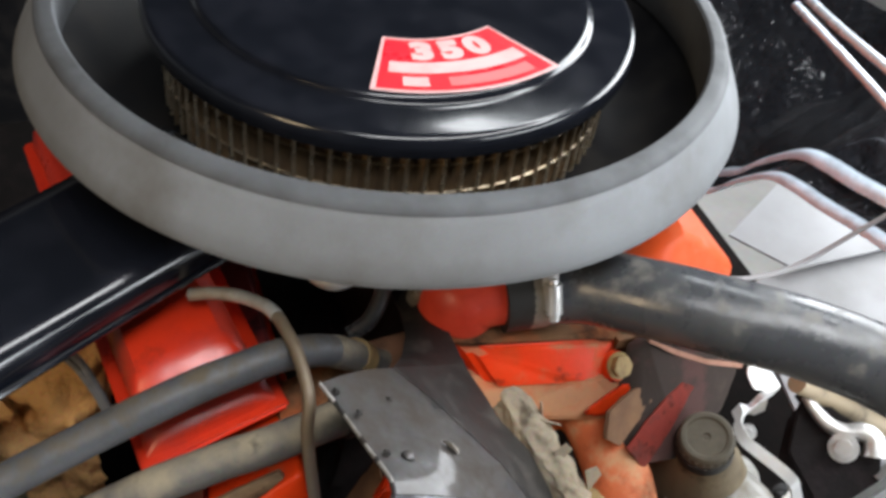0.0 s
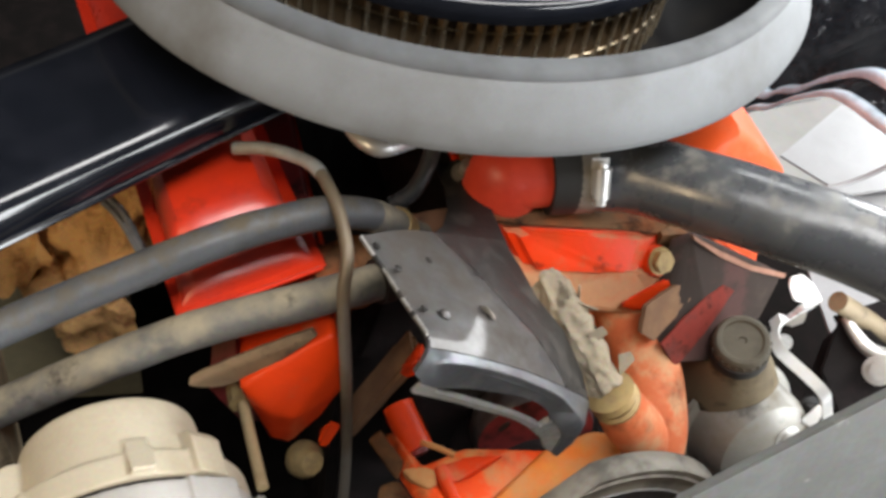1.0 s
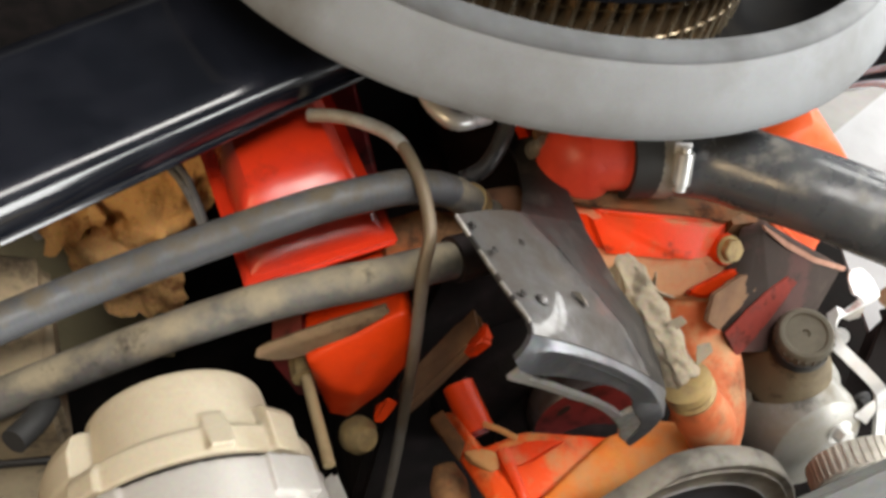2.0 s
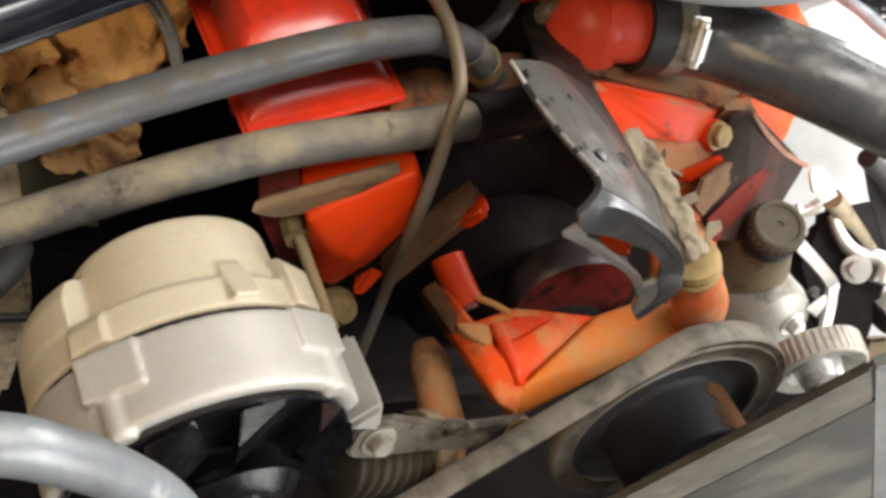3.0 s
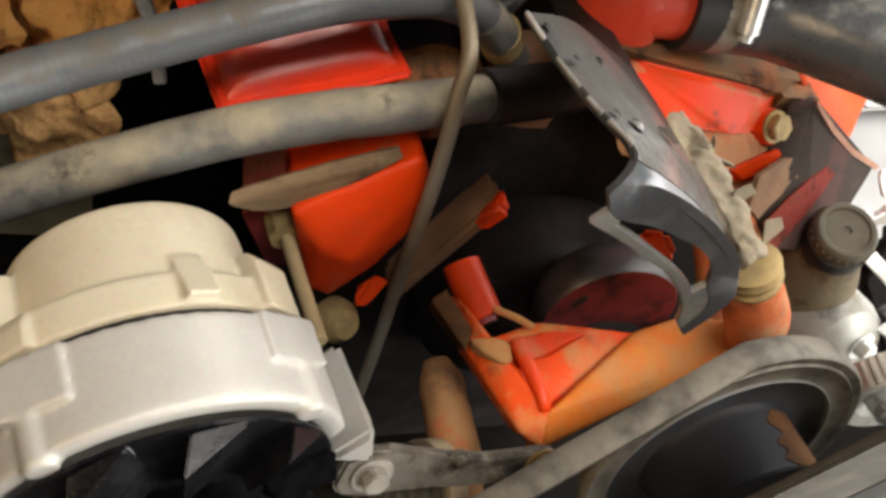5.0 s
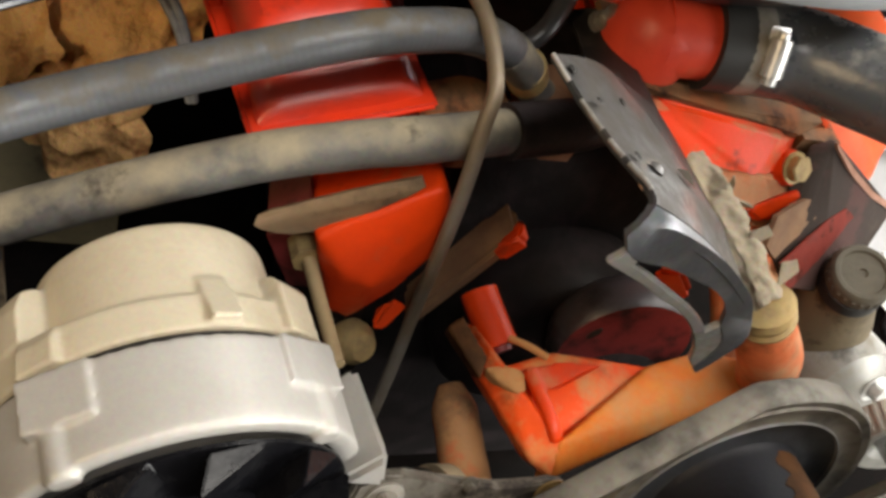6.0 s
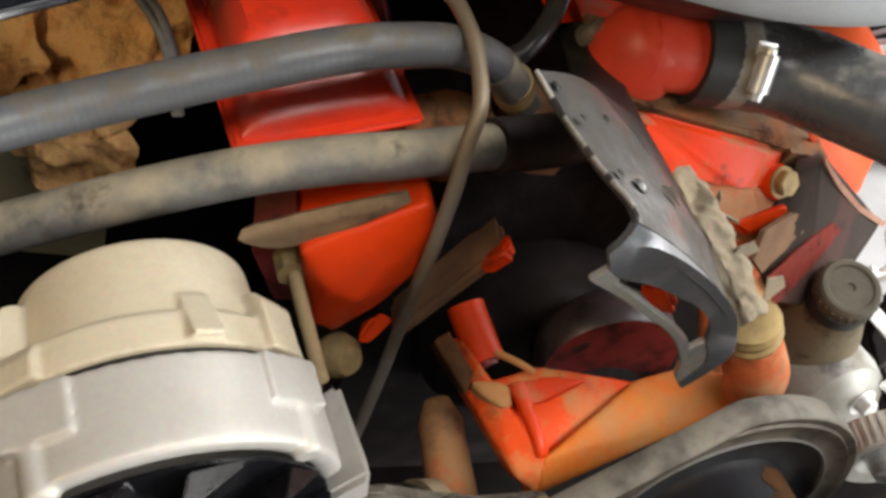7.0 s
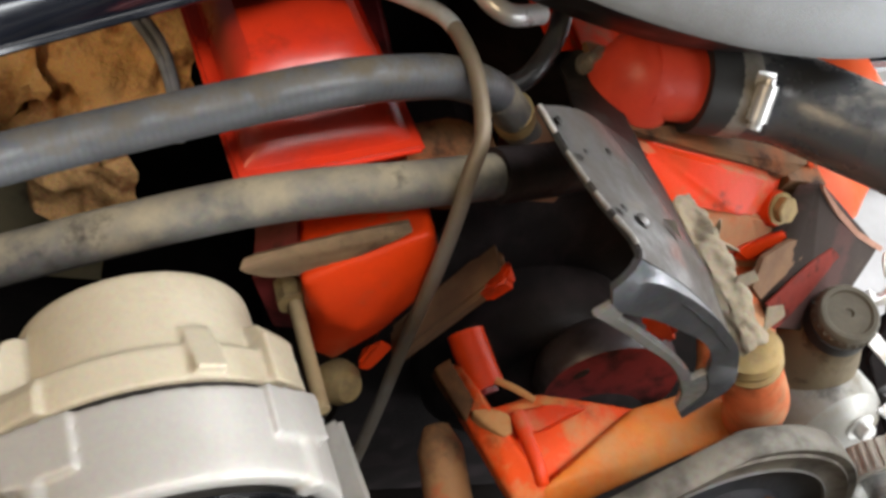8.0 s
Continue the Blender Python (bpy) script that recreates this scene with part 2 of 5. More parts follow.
M_PULLEY_FACE = material("scuffed_blue_grey_pulley", (0.045, 0.049, 0.057), 0.55, 0.0, second=(0.018, 0.019, 0.023), scale=22, mix=(0.42, 0.68), fine_amount=0.25, bump=0.2, dust=(0.09, 0.082, 0.07), dust_range=(0.58, 0.8), dust_scale=40, specular=0.25)
M_LIP_GREY = material("worn_blue_grey_steel", (0.13, 0.134, 0.142), 0.5, 0.1, second=(0.09, 0.088, 0.083), scale=34, fine_amount=0.3, bump=0.2, dust=(0.17, 0.15, 0.12), dust_range=(0.52, 0.75), dust_scale=36)
M_BELT = material("worn_pulley_rim", (0.15, 0.135, 0.112), 0.65, 0.1, second=(0.060, 0.054, 0.046), scale=50, fine_amount=0.3, bump=0.3)
M_RUST = material("rusty_steel", (0.095, 0.040, 0.015), 0.8, second=(0.045, 0.022, 0.012), scale=60, bump=0.4, specular=0.1)
M_RUSTY_CAST = material("rust_brown_casting", (0.22, 0.10, 0.05), 0.85, second=(0.12, 0.06, 0.035), scale=40, bump=0.4)
M_FILTER = material("filter_paper", (0.17, 0.105, 0.05), 0.85, second=(0.10, 0.065, 0.035), scale=40)
M_LABEL_RED = material("red_decal", (0.75, 0.015, 0.03), 0.35, fine_amount=0.03, bump=0.0)
M_LABEL_PALE = material("pale_decal_ink", (0.74, 0.44, 0.43), 0.4, fine_amount=0.05, bump=0.0)
M_LABEL_FAINT = material("faint_decal_ink", (0.72, 0.16, 0.16), 0.4, fine_amount=0.03, bump=0.0)
M_INSUL = material("brown_insulation", (0.70, 0.40, 0.16), 0.95, second=(0.30, 0.12, 0.04), scale=48, mix=(0.48, 0.68), bump=1.0, bump_scale=150, bump_depth=0.003, fine=700, fine_amount=0.6, grime=(0.66, 0.80), grime_scale=34.0)
M_OLIVE = material("olive_tan_panel_paint", (0.225, 0.185, 0.105), 0.7, second=(0.165, 0.135, 0.08), scale=14, bump=0.2, grime=(0.58, 0.76), grime_scale=14.0)
M_TAN = material("tan_dirty_metal", (0.27, 0.21, 0.13), 0.7, second=(0.18, 0.14, 0.09), scale=20, grime=(0.52, 0.68), grime_scale=20.0)
M_BLACK_PANEL = material("glossy_black_fender_paint", (0.010, 0.011, 0.014), 0.22, second=(0.016, 0.017, 0.02), coat=1.0, bump=0.85, bump_scale=13, bump_depth=0.028, rough_vary=0.06)
# white gloss reflection put into the colour, bluish to offset orange bounce
M_LIP = material("edge_with_painted_gloss", (0.72, 0.86, 1.0), 0.3, 0.0, second=(0.50, 0.60, 0.70), scale=40, coat=1.0)
# worn black arm; on the folded side the black stands for shade
M_BLACK_WORN = material("worn_shaded_black_steel", (0.022, 0.021, 0.020), 0.5, second=(0.07, 0.062, 0.055), scale=50, mix=(0.52, 0.72), bump=0.25, specular=0.3)
M_BLACK = material("matt_black_paint", (0.010, 0.010, 0.011), 0.5, second=(0.02, 0.018, 0.017), specular=0.25)
M_PALE = material("white_painted_panel", (0.29, 0.29, 0.30), 0.5, second=(0.23, 0.228, 0.225), scale=7, mix=(0.46, 0.72), fine_amount=0.1, dust=(0.30, 0.28, 0.25), dust_range=(0.62, 0.85), dust_scale=18)
M_SILVER = material("dusty_silver_pump_paint", (0.235, 0.228, 0.21), 0.45, 0.3, second=(0.20, 0.185, 0.155), scale=26, dust=(0.19, 0.155, 0.10), dust_range=(0.60, 0.85), dust_scale=30, settle=0.12, grime=(0.56, 0.72), grime_scale=24.0)
M_CAP = material("dusty_grey_cap", (0.095, 0.082, 0.058), 0.75, second=(0.075, 0.066, 0.05), scale=40, bump=0.3)
M_NECK_TAN = material("grimy_tan_metal", (0.17, 0.135, 0.085), 0.65, second=(0.09, 0.07, 0.048), scale=22, mix=(0.48, 0.68), bump=0.3, grime=(0.52, 0.66), grime_scale=26.0, specular=0.15)
M_GASKET = material("tan_torn_gasket", (0.30, 0.25, 0.18), 0.9, second=(0.22, 0.175, 0.125), scale=80, mix=(0.50, 0.70), bump=1.0, bump_scale=150, fine_amount=0.3)
M_CONCRETE = material("concrete_floor", (0.22, 0.21, 0.20), 0.85, second=(0.17, 0.165, 0.155), scale=2.0, fine=60)
M_WALL = material("garage_wall_paint", (0.16, 0.157, 0.154), 0.85, second=(0.13, 0.127, 0.124), scale=1.5, fine=40)
M_CEIL = material("garage_ceiling_paint", (0.06, 0.06, 0.06), 0.9, scale=1.5, fine=40)
M_ZINC = material("zinc_strap", (0.66, 0.67, 0.68), 0.35, 0.4, second=(0.62, 0.61, 0.58), scale=40)
M_TUBE_TAN = material("tan_dusty_rod", (0.36, 0.27, 0.15), 0.6, 0.2, second=(0.28, 0.2, 0.11), scale=40)
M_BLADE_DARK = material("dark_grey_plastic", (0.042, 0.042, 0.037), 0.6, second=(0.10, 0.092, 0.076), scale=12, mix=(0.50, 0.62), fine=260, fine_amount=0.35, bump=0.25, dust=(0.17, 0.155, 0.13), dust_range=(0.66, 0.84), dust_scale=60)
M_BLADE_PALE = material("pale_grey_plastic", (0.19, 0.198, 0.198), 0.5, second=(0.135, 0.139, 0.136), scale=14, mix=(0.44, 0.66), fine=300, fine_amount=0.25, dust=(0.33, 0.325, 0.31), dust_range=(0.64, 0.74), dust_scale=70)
M_RIM = material("scuffed_blue_grey_rim", (0.125, 0.138, 0.148), 0.38, second=(0.085, 0.093, 0.10), scale=26, fine_amount=0.25, bump=0.2, dust=(0.34, 0.34, 0.33), dust_range=(0.62, 0.76), dust_scale=46)
M_BLADE = material("grey_fan_blade_steel", (0.118, 0.110, 0.095), 0.55, 0.15, second=(0.075, 0.067, 0.056), scale=40, fine_amount=0.35, bump=0.3, dust=(0.15, 0.128, 0.098), dust_range=(0.54, 0.77), dust_scale=60)


# ---- mesh helpers ----
def link_mesh(name, bm, mat, smooth=40):
    bmesh.ops.recalc_face_normals(bm, faces=bm.faces[:])
    me = bpy.data.meshes.new(name)
    bm.to_mesh(me)
    bm.free()
    me.materials.append(mat)
    if smooth:
        for p in me.polygons:
            p.use_smooth = True
        me.set_sharp_from_angle(angle=radians(smooth))
    return new(name, me)


def part(name, bm, mat, parent, label="", smooth=40):
    ob = link_mesh(name, bm, mat, smooth)
    ob.parent = parent
    if label:
        ob["label"] = label
    return ob


def thing(name, label, category, base=(0, 0, 0), group="", kind=""):
    ob = new(name)
    ob.location = base
    ob.empty_display_size = 0.02
    tagged(ob, label, category, group, kind)
    bpy.context.view_layer.update()
    return ob


def sub(name, bm, mat, parent, label="", smooth=40):
    """A part given in world coordinates under a thing with a shifted base."""
    ob = part(name, bm, mat, parent, label, smooth)
    root = parent if parent.type == "EMPTY" else parent.parent
    ob.matrix_parent_inverse = Matrix.Translation(-root.location) if parent.type == "EMPTY" else Matrix()
    return ob


def cast(name, pieces, mat, parent, label="", voxel=0.0016, rounds=5):
    """Solids run together into one casting with soft inner corners."""
    b = bmesh.new()
    for piece in pieces:
        merge(piece, b)
    ob = sub(name, b, mat, parent, label, 180)
    rm = ob.modifiers.new("melt", "REMESH")
    rm.mode, rm.voxel_size, rm.use_smooth_shade = "VOXEL", voxel, True
    sm = ob.modifiers.new("soften", "SMOOTH")
    sm.factor, sm.iterations = 0.5, rounds
    return ob


def single(name, bm, mat, label, category, kind="", smooth=40, group=""):
    return tagged(link_mesh(name, bm, mat, smooth), label, category, group, kind)


def spline(points, steps=8):
    """Catmull-Rom curve through the points."""
    p = [Vector(q) for q in points]
    p = [2 * p[0] - p[1]] + p + [2 * p[-1] - p[-2]]
    out = []
    for i in range(1, len(p) - 2):
        for k in range(steps):
            u = k / steps
            out.append(0.5 * ((2 * p[i]) + (p[i + 1] - p[i - 1]) * u + (2 * p[i - 1] - 5 * p[i] + 4 * p[i + 1] - p[i + 2]) * u * u
                              + (3 * p[i] - p[i - 1] - 3 * p[i + 1] + p[i + 2]) * u ** 3))
    out.append(p[-2])
    return out


def tube_bm(points, radius, n=20, steps=8, curve=True, wobble=0.0, bm=None):
    bm = bm or bmesh.new()
    c = spline(points, steps) if curve else [Vector(q) for q in points]
    side = None
    rings = []
    for i, q in enumerate(c):
        d = (c[min(i + 1, len(c) - 1)] - c[max(i - 1, 0)]).normalized()
        if side is None:
            side = d.orthogonal().normalized()
        side = (side - d * side.dot(d)).normalized()
        up = d.cross(side)
        r = radius(i / (len(c) - 1)) if callable(radius) else radius
        if wobble:
            r *= 1 + wobble * noise.noise(q * 60)
        rings.append([bm.verts.new(q + r * (math.cos(2 * math.pi * k / n) * side + math.sin(2 * math.pi * k / n) * up)) for k in range(n)])
    for a, b in zip(rings, rings[1:]):
        for k in range(n):
            bm.faces.new((a[k], a[(k + 1) % n], b[(k + 1) % n], b[k]))
    bm.faces.new(rings[0][::-1])
    bm.faces.new(rings[-1])
    return bm


def lathe_bm(profile, n=64, m=None, bm=None, a0=0.0, a1=2 * math.pi):
    """Profile of (radius, height) turned round local z."""
    bm = bm or bmesh.new()
    m = m or Matrix()
    full = a1 - a0 > 6.28
    cols = []
    for k in range(n if full else n + 1):
        a = a0 + (a1 - a0) * k / n
        cols.append([bm.verts.new(m @ Vector((r * math.cos(a), r * math.sin(a), h))) for r, h in profile])
    for k in range(len(cols) if full else len(cols) - 1):
        a, b = cols[k], cols[(k + 1) % len(cols)]
        for i in range(len(profile) - 1):
            bm.faces.new((a[i], b[i], b[i + 1], a[i + 1]))
    bmesh.ops.remove_doubles(bm, verts=bm.verts[:], dist=1e-6)
    return bm


def prism_bm(outline, thick, m=None, bevel=0.0, bm=None):
    """A plate: an outline in local xy, from z = 0 to z = thick."""
    own = bmesh.new()
    lo = [own.verts.new((x, y, 0)) for x, y in outline]
    hi = [own.verts.new((x, y, thick)) for x, y in outline]
    k = len(lo)
    own.faces.new(lo[::-1])
    own.faces.new(hi)
    for i in range(k):
        own.faces.new((lo[i], lo[(i + 1) % k], hi[(i + 1) % k], hi[i]))
    if bevel:
        bmesh.ops.bevel(own, geom=own.edges[:], offset=bevel, segments=2, affect="EDGES", clamp_overlap=True)
    if m:
        bmesh.ops.transform(own, matrix=m, verts=own.verts[:])
    return merge(own, bm)


def merge(own, bm):
    if bm is None:
        return own
    me = bpy.data.meshes.new("tmp")
    own.to_mesh(me)
    own.free()
    bm.from_mesh(me)
    bpy.data.meshes.remove(me)
    return bm


def box_bm(size, m=None, bevel=0.002, bm=None, segments=2):
    own = bmesh.new()
    bmesh.ops.create_cube(own, size=1.0)
    bmesh.ops.scale(own, vec=size, verts=own.verts[:])
    if bevel:
        bmesh.ops.bevel(own, geom=own.edges[:], offset=bevel, segments=segments, affect="EDGES", clamp_overlap=True)
    if m:
        bmesh.ops.transform(own, matrix=m, verts=own.verts[:])
    return merge(own, bm)


def hull_bm(points, bevel=0.0, bm=None, segments=2):
    """The convex solid of some corners, with rounded edges."""
    own = bmesh.new()
    for q in points:
        own.verts.new(q)
    got = bmesh.ops.convex_hull(own, input=own.verts[:])
    junk = [g for g in got["geom_interior"] if isinstance(g, bmesh.types.BMVert)]
    bmesh.ops.delete(own, geom=junk, context="VERTS")
    bmesh.ops.dissolve_limit(own, angle_limit=radians(2), verts=own.verts[:], edges=own.edges[:])
    if bevel:
        bmesh.ops.bevel(own, geom=own.edges[:], offset=bevel, segments=segments, affect="EDGES", clamp_overlap=True)
    return merge(own, bm)


def lumpy_bm(points, cuts=5, amount=0.004, scale=70.0):
    """A convex solid, divided and pushed about to a rough lump."""
    b = hull_bm(points, 0.0)
    bmesh.ops.triangulate(b, faces=b.faces[:])
    bmesh.ops.subdivide_edges(b, edges=b.edges[:], cuts=cuts, use_grid_fill=True)
    b.normal_update()
    for v in b.verts:
        v.co += v.normal * amount * (noise.noise(v.co * scale) + 0.5 * noise.noise(v.co * scale * 2.7))
    return b


def basis(origin, z, x):
    """A pose whose local z and x point along z and (about) x."""
    z = Vector(z).normalized()
    x = Vector(x)
    x = (x - z * x.dot(z)).normalized()
    y = z.cross(x)
    m = Matrix((x, y, z)).transposed().to_4x4()
    m.translation = origin
    return m


def bolt_bm(m, r=0.006, h=0.005, washer=1.5):
    own = lathe_bm([(0.0, 0.0), (r * washer, 0.0), (r * washer, 0.0012), (r * 0.9, 0.0014), (0, 0.0014)], 20)
    hexa = [(r * math.cos(math.pi / 3 * k), r * math.sin(math.pi / 3 * k)) for k in range(6)]
    prism_bm(hexa, h, Matrix.Translation((0, 0, 0.001)), 0.0008, own)
    bmesh.ops.transform(own, matrix=m, verts=own.verts[:])
    return own


# ---- the garage round the car ----
def slab(name, size, at, mat, label):
    return single(name, box_bm(size, Matrix.Translation(at), 0.0), mat, label, name.split("_")[0], "structure", 0)


slab("floor", (9, 9, 0.1), (0, 0, -0.05), M_CONCRETE, "grey concrete garage floor under the car")
slab("ceiling", (9, 9, 0.1), (0, 0, 2.75), M_CEIL, "plain grey garage ceiling")
slab("wall_north", (9, 0.15, 2.7), (0, 4.4, 1.35), M_WALL, "plain grey garage wall")
slab("wall_south", (9, 0.15, 2.7), (0, -4.4, 1.35), M_WALL, "plain grey garage wall")
slab("wall_east", (0.15, 8.6, 2.7), (4.4, 0, 1.35), M_WALL, "plain grey garage wall")
slab("wall_west", (0.15, 8.6, 2.7), (-4.4, 0, 1.35), M_WALL, "plain grey garage wall")


# ---- engine bay: panels ----
LIP = [(0.93, 0.62), (0.40, 0.63), (0.30, 0.675), (0.255, 0.725), (0.215, 0.765), (0.18, 0.780), (0.14, 0.790), (0.061, 0.813), (-0.10, 0.85), (-0.45, 0.88), (-0.75, 0.88)]


def sheet_bm(rows, thick):
    """A bent sheet from rows of points, thickened."""
    b = bmesh.new()
    vs = [[b.verts.new(q) for q in r] for r in rows]
    for a, c in zip(vs, vs[1:]):
        for i in range(len(a) - 1):
            b.faces.new((a[i], a[i + 1], c[i + 1], c[i]))
    bmesh.ops.recalc_face_normals(b, faces=b.faces[:])
    bmesh.ops.solidify(b, geom=b.faces[:], thickness=thick)
    return b


def build_bay():
    single("firewall_panel", box_bm((1.5, 0.02, 0.75), Matrix.Translation((0, 0.95, 0.62)), 0.004), M_BLACK, "black painted firewall panel behind the engine", "panel", "structure")
    single("splash_shield", box_bm((1.3, 1.7, 0.01), Matrix.Translation((0, 0.08, 0.40)), 0.003), M_VOID, "splash shield under the engine, painted as unlit depth", "panel", "structure")
    left = thing("fender_panel", "dirty black inner fender panel", "fender panel", (-0.55, 0.2, 0.6), kind="structure")
    sub("panel", sheet_bm([[(-0.46, y, 0.40) for y in (-0.75, 0.1, 0.93)], [(-0.50, y, 0.62) for y in (-0.75, 0.1, 0.93)], [(-0.60, y, 0.72) for y in (-0.75, 0.1, 0.93)], [(-0.66, y, 0.98) for y in (-0.75, 0.1, 0.93)]], 0.004), M_BLACK, left)
    right = thing("fender_panel", "glossy black inner fender panel with a rolled lip with its white gloss in the colour", "fender panel", (0.55, 0.2, 0.6), kind="structure")
    lip = spline([(0.42, y, z) for y, z in LIP], 6)
    rows = []
    for k, (dx, dz) in enumerate(((0.0, 0.0), (0.03, 0.012), (0.055, 0.035), (0.085, 0.06), (0.13, 0.10), (0.165, 0.115), (0.20, 0.15), (0.25, 0.20))):
        rows.append([q + Vector((dx, 0, dz)) + Vector((0.026 * noise.noise(q * 13 + Vector((k * 3.1, 0, 0))), 0, 0.026 * noise.noise(q * 15 + Vector((0, 0, k * 2.3))))) * (k > 0) for q in lip])
    sub("panel", sheet_bm(rows, 0.003), M_BLACK_PANEL, right)
    for nm, off, wide in (("rolled_lip", (0.0, 0.0, 0.0), 0.0062), ("bead", (0.026, 0.0, 0.024), 0.0075)):
        roll = [[q + Vector(off) + Vector((wide * u, 0.0, wide * v)) for q in lip] for u, v in ((-1.0, -0.9), (-0.95, -0.25), (-0.70, 0.28), (-0.2, 0.56), (0.35, 0.66), (0.85, 0.60), (1.0, 0.2))]
        sub(nm, sheet_bm(roll, 0.002), M_LIP, right, "rolled lip with its white gloss in the colour" if nm == "rolled_lip" else "pressed bead with its white gloss in the colour", 70)
    plate = thing("splash_plate", "flat white painted plate below the inner fender", "plate", (0.6, 0.1, 0.6), kind="structure")
    sub("sheet", sheet_bm([[(0.461, 0.277, 0.620), (0.585, 0.352, 0.63), (0.78, 0.42, 0.64)], [(0.513, 0.216, 0.614), (0.62, 0.22, 0.615), (0.78, 0.23, 0.622)]], 0.003), M_PALE, plate)
    sub("sheet", sheet_bm([[(0.445, 0.215, 0.600), (0.62, 0.23, 0.604), (0.70, 0.235, 0.607)], [(0.415, 0.05, 0.590), (0.62, 0.05, 0.596), (0.70, 0.05, 0.599)], [(0.425, -0.20, 0.595), (0.62, -0.20, 0.601), (0.70, -0.20, 0.604)]], 0.003), M_PALE, plate)
    single("stay_rod", tube_bm([(0.44, 0.42, 0.935), (0.425, 0.25, 0.931), (0.42, 0.10, 0.936), (0.44, -0.2, 0.93)], 0.0042, 12, 6), M_ROD, "bright metal stay rod above the inner fender", "rod")
    single("stay_rod", tube_bm([(0.445, 0.30, 0.905), (0.44, 0.18, 0.90), (0.43, 0.03, 0.895), (0.45, -0.2, 0.88)], 0.004, 12, 6), M_ROD, "bright metal stay rod above the inner fender", "rod")
    single("wire", tube_bm([(0.235, 0.10, 0.80), (0.27, 0.075, 0.787), (0.31, 0.068, 0.788), (0.345, 0.066, 0.80), (0.38, 0.06, 0.835), (0.42, 0.05, 0.88)], 0.0022, 8, 8), M_PALE, "thin pale grey wire", "wire")


build_bay()


# ---- engine ----
def build_engine():
    block = thing("engine_block", "oily black engine block with orange painted heads", "engine", (0, 0.2, 0.42))
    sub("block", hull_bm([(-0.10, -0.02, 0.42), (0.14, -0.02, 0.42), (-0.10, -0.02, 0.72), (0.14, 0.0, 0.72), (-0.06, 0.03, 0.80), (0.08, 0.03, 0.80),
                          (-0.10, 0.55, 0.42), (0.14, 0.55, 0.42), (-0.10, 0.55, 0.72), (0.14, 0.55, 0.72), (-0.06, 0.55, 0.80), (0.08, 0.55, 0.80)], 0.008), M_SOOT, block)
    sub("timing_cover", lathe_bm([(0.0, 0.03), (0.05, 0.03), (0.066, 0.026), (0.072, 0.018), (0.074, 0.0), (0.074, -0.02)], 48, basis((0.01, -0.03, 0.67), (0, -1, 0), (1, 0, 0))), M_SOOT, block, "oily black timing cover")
    head = hull_bm([(-0.176, -0.068, 0.802), (-0.139, -0.064, 0.826), (-0.118, -0.062, 0.838), (-0.110, -0.064, 0.822), (-0.110, -0.066, 0.782), (-0.124, -0.070, 0.757), (-0.143, -0.072, 0.734), (-0.156, -0.072, 0.742), (-0.160, -0.080, 0.788), (-0.143, -0.082, 0.780), (-0.150, 0.2, 0.775), (-0.105, 0.2, 0.79), (-0.13, 0.2, 0.73)])
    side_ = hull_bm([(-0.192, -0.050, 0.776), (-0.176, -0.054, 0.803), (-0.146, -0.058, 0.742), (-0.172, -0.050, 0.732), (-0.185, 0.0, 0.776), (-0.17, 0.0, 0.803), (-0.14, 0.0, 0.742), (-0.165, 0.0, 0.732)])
    sub("head_side", side_, M_DARKRED, block, "dark red side of the head")
    cast("cylinder_head", [head], M_ORANGE, block, "orange cylinder head", 0.003, 4)
    # deep shade below the hoses is painted as dark red
    sub("head_deck", hull_bm([(-0.116, -0.012, 0.834), (-0.208, -0.010, 0.818), (-0.206, -0.004, 0.806), (-0.114, -0.006, 0.820), (-0.118, 0.45, 0.834), (-0.225, 0.45, 0.814), (-0.22, 0.45, 0.80), (-0.114, 0.45, 0.82)], 0.003), M_DARKRED, block, "head deck with the hoses' shade in its dark red")
    rail_ = [Vector(q) for q in ((-0.2040, -0.0640, 0.8030), (-0.1970, -0.0640, 0.7985), (-0.1840, -0.0640, 0.7970), (-0.1690, -0.0640, 0.8030), (-0.1470, -0.0640, 0.8200), (-0.1300, -0.0640, 0.8380), (-0.1330, -0.0610, 0.8420), (-0.1660, -0.0610, 0.8270), (-0.1930, -0.0610, 0.8130), (-0.2030, -0.0610, 0.8070))]
    sub("head_rail", lumpy_bm([*rail_, *(q + Vector((0.002, 0.004, -0.003)) for q in rail_)], 4, 0.0008, 110), M_RAIL, block, "dusty tan gasket rail")
    run_ = [Vector(q) for q in ((-0.122, 0.010, 0.838), (-0.072, 0.012, 0.836), (-0.070, -0.018, 0.832), (-0.100, -0.028, 0.826), (-0.122, -0.022, 0.830))]
    sub("runner_floor", lumpy_bm([*run_, *(q + Vector((0, 0.004, -0.02)) for q in run_)], 5, 0.004, 60), M_LEDGE, block, "brown grimy casting beside the cover")
    dn_ = Vector((0.010, 0.010, -0.010))
    boss_ = [Vector(q) for q in ((-0.018, -0.105, 0.836), (0.000, -0.105, 0.834), (0.017, -0.105, 0.815), (0.014, -0.105, 0.806), (-0.010, -0.105, 0.822))]
    sub("front_boss", hull_bm([*boss_, *(q + dn_ for q in boss_)], 0.003), M_ORANGE, block, "orange boss behind the slotted flange")
    sub("head_tab", hull_bm([(-0.124, -0.066, 0.712), (-0.116, -0.070, 0.716), (-0.106, -0.066, 0.738), (-0.116, -0.060, 0.738), (-0.120, -0.055, 0.72)], 0.002), M_ORANGE, block, "bright orange tab")
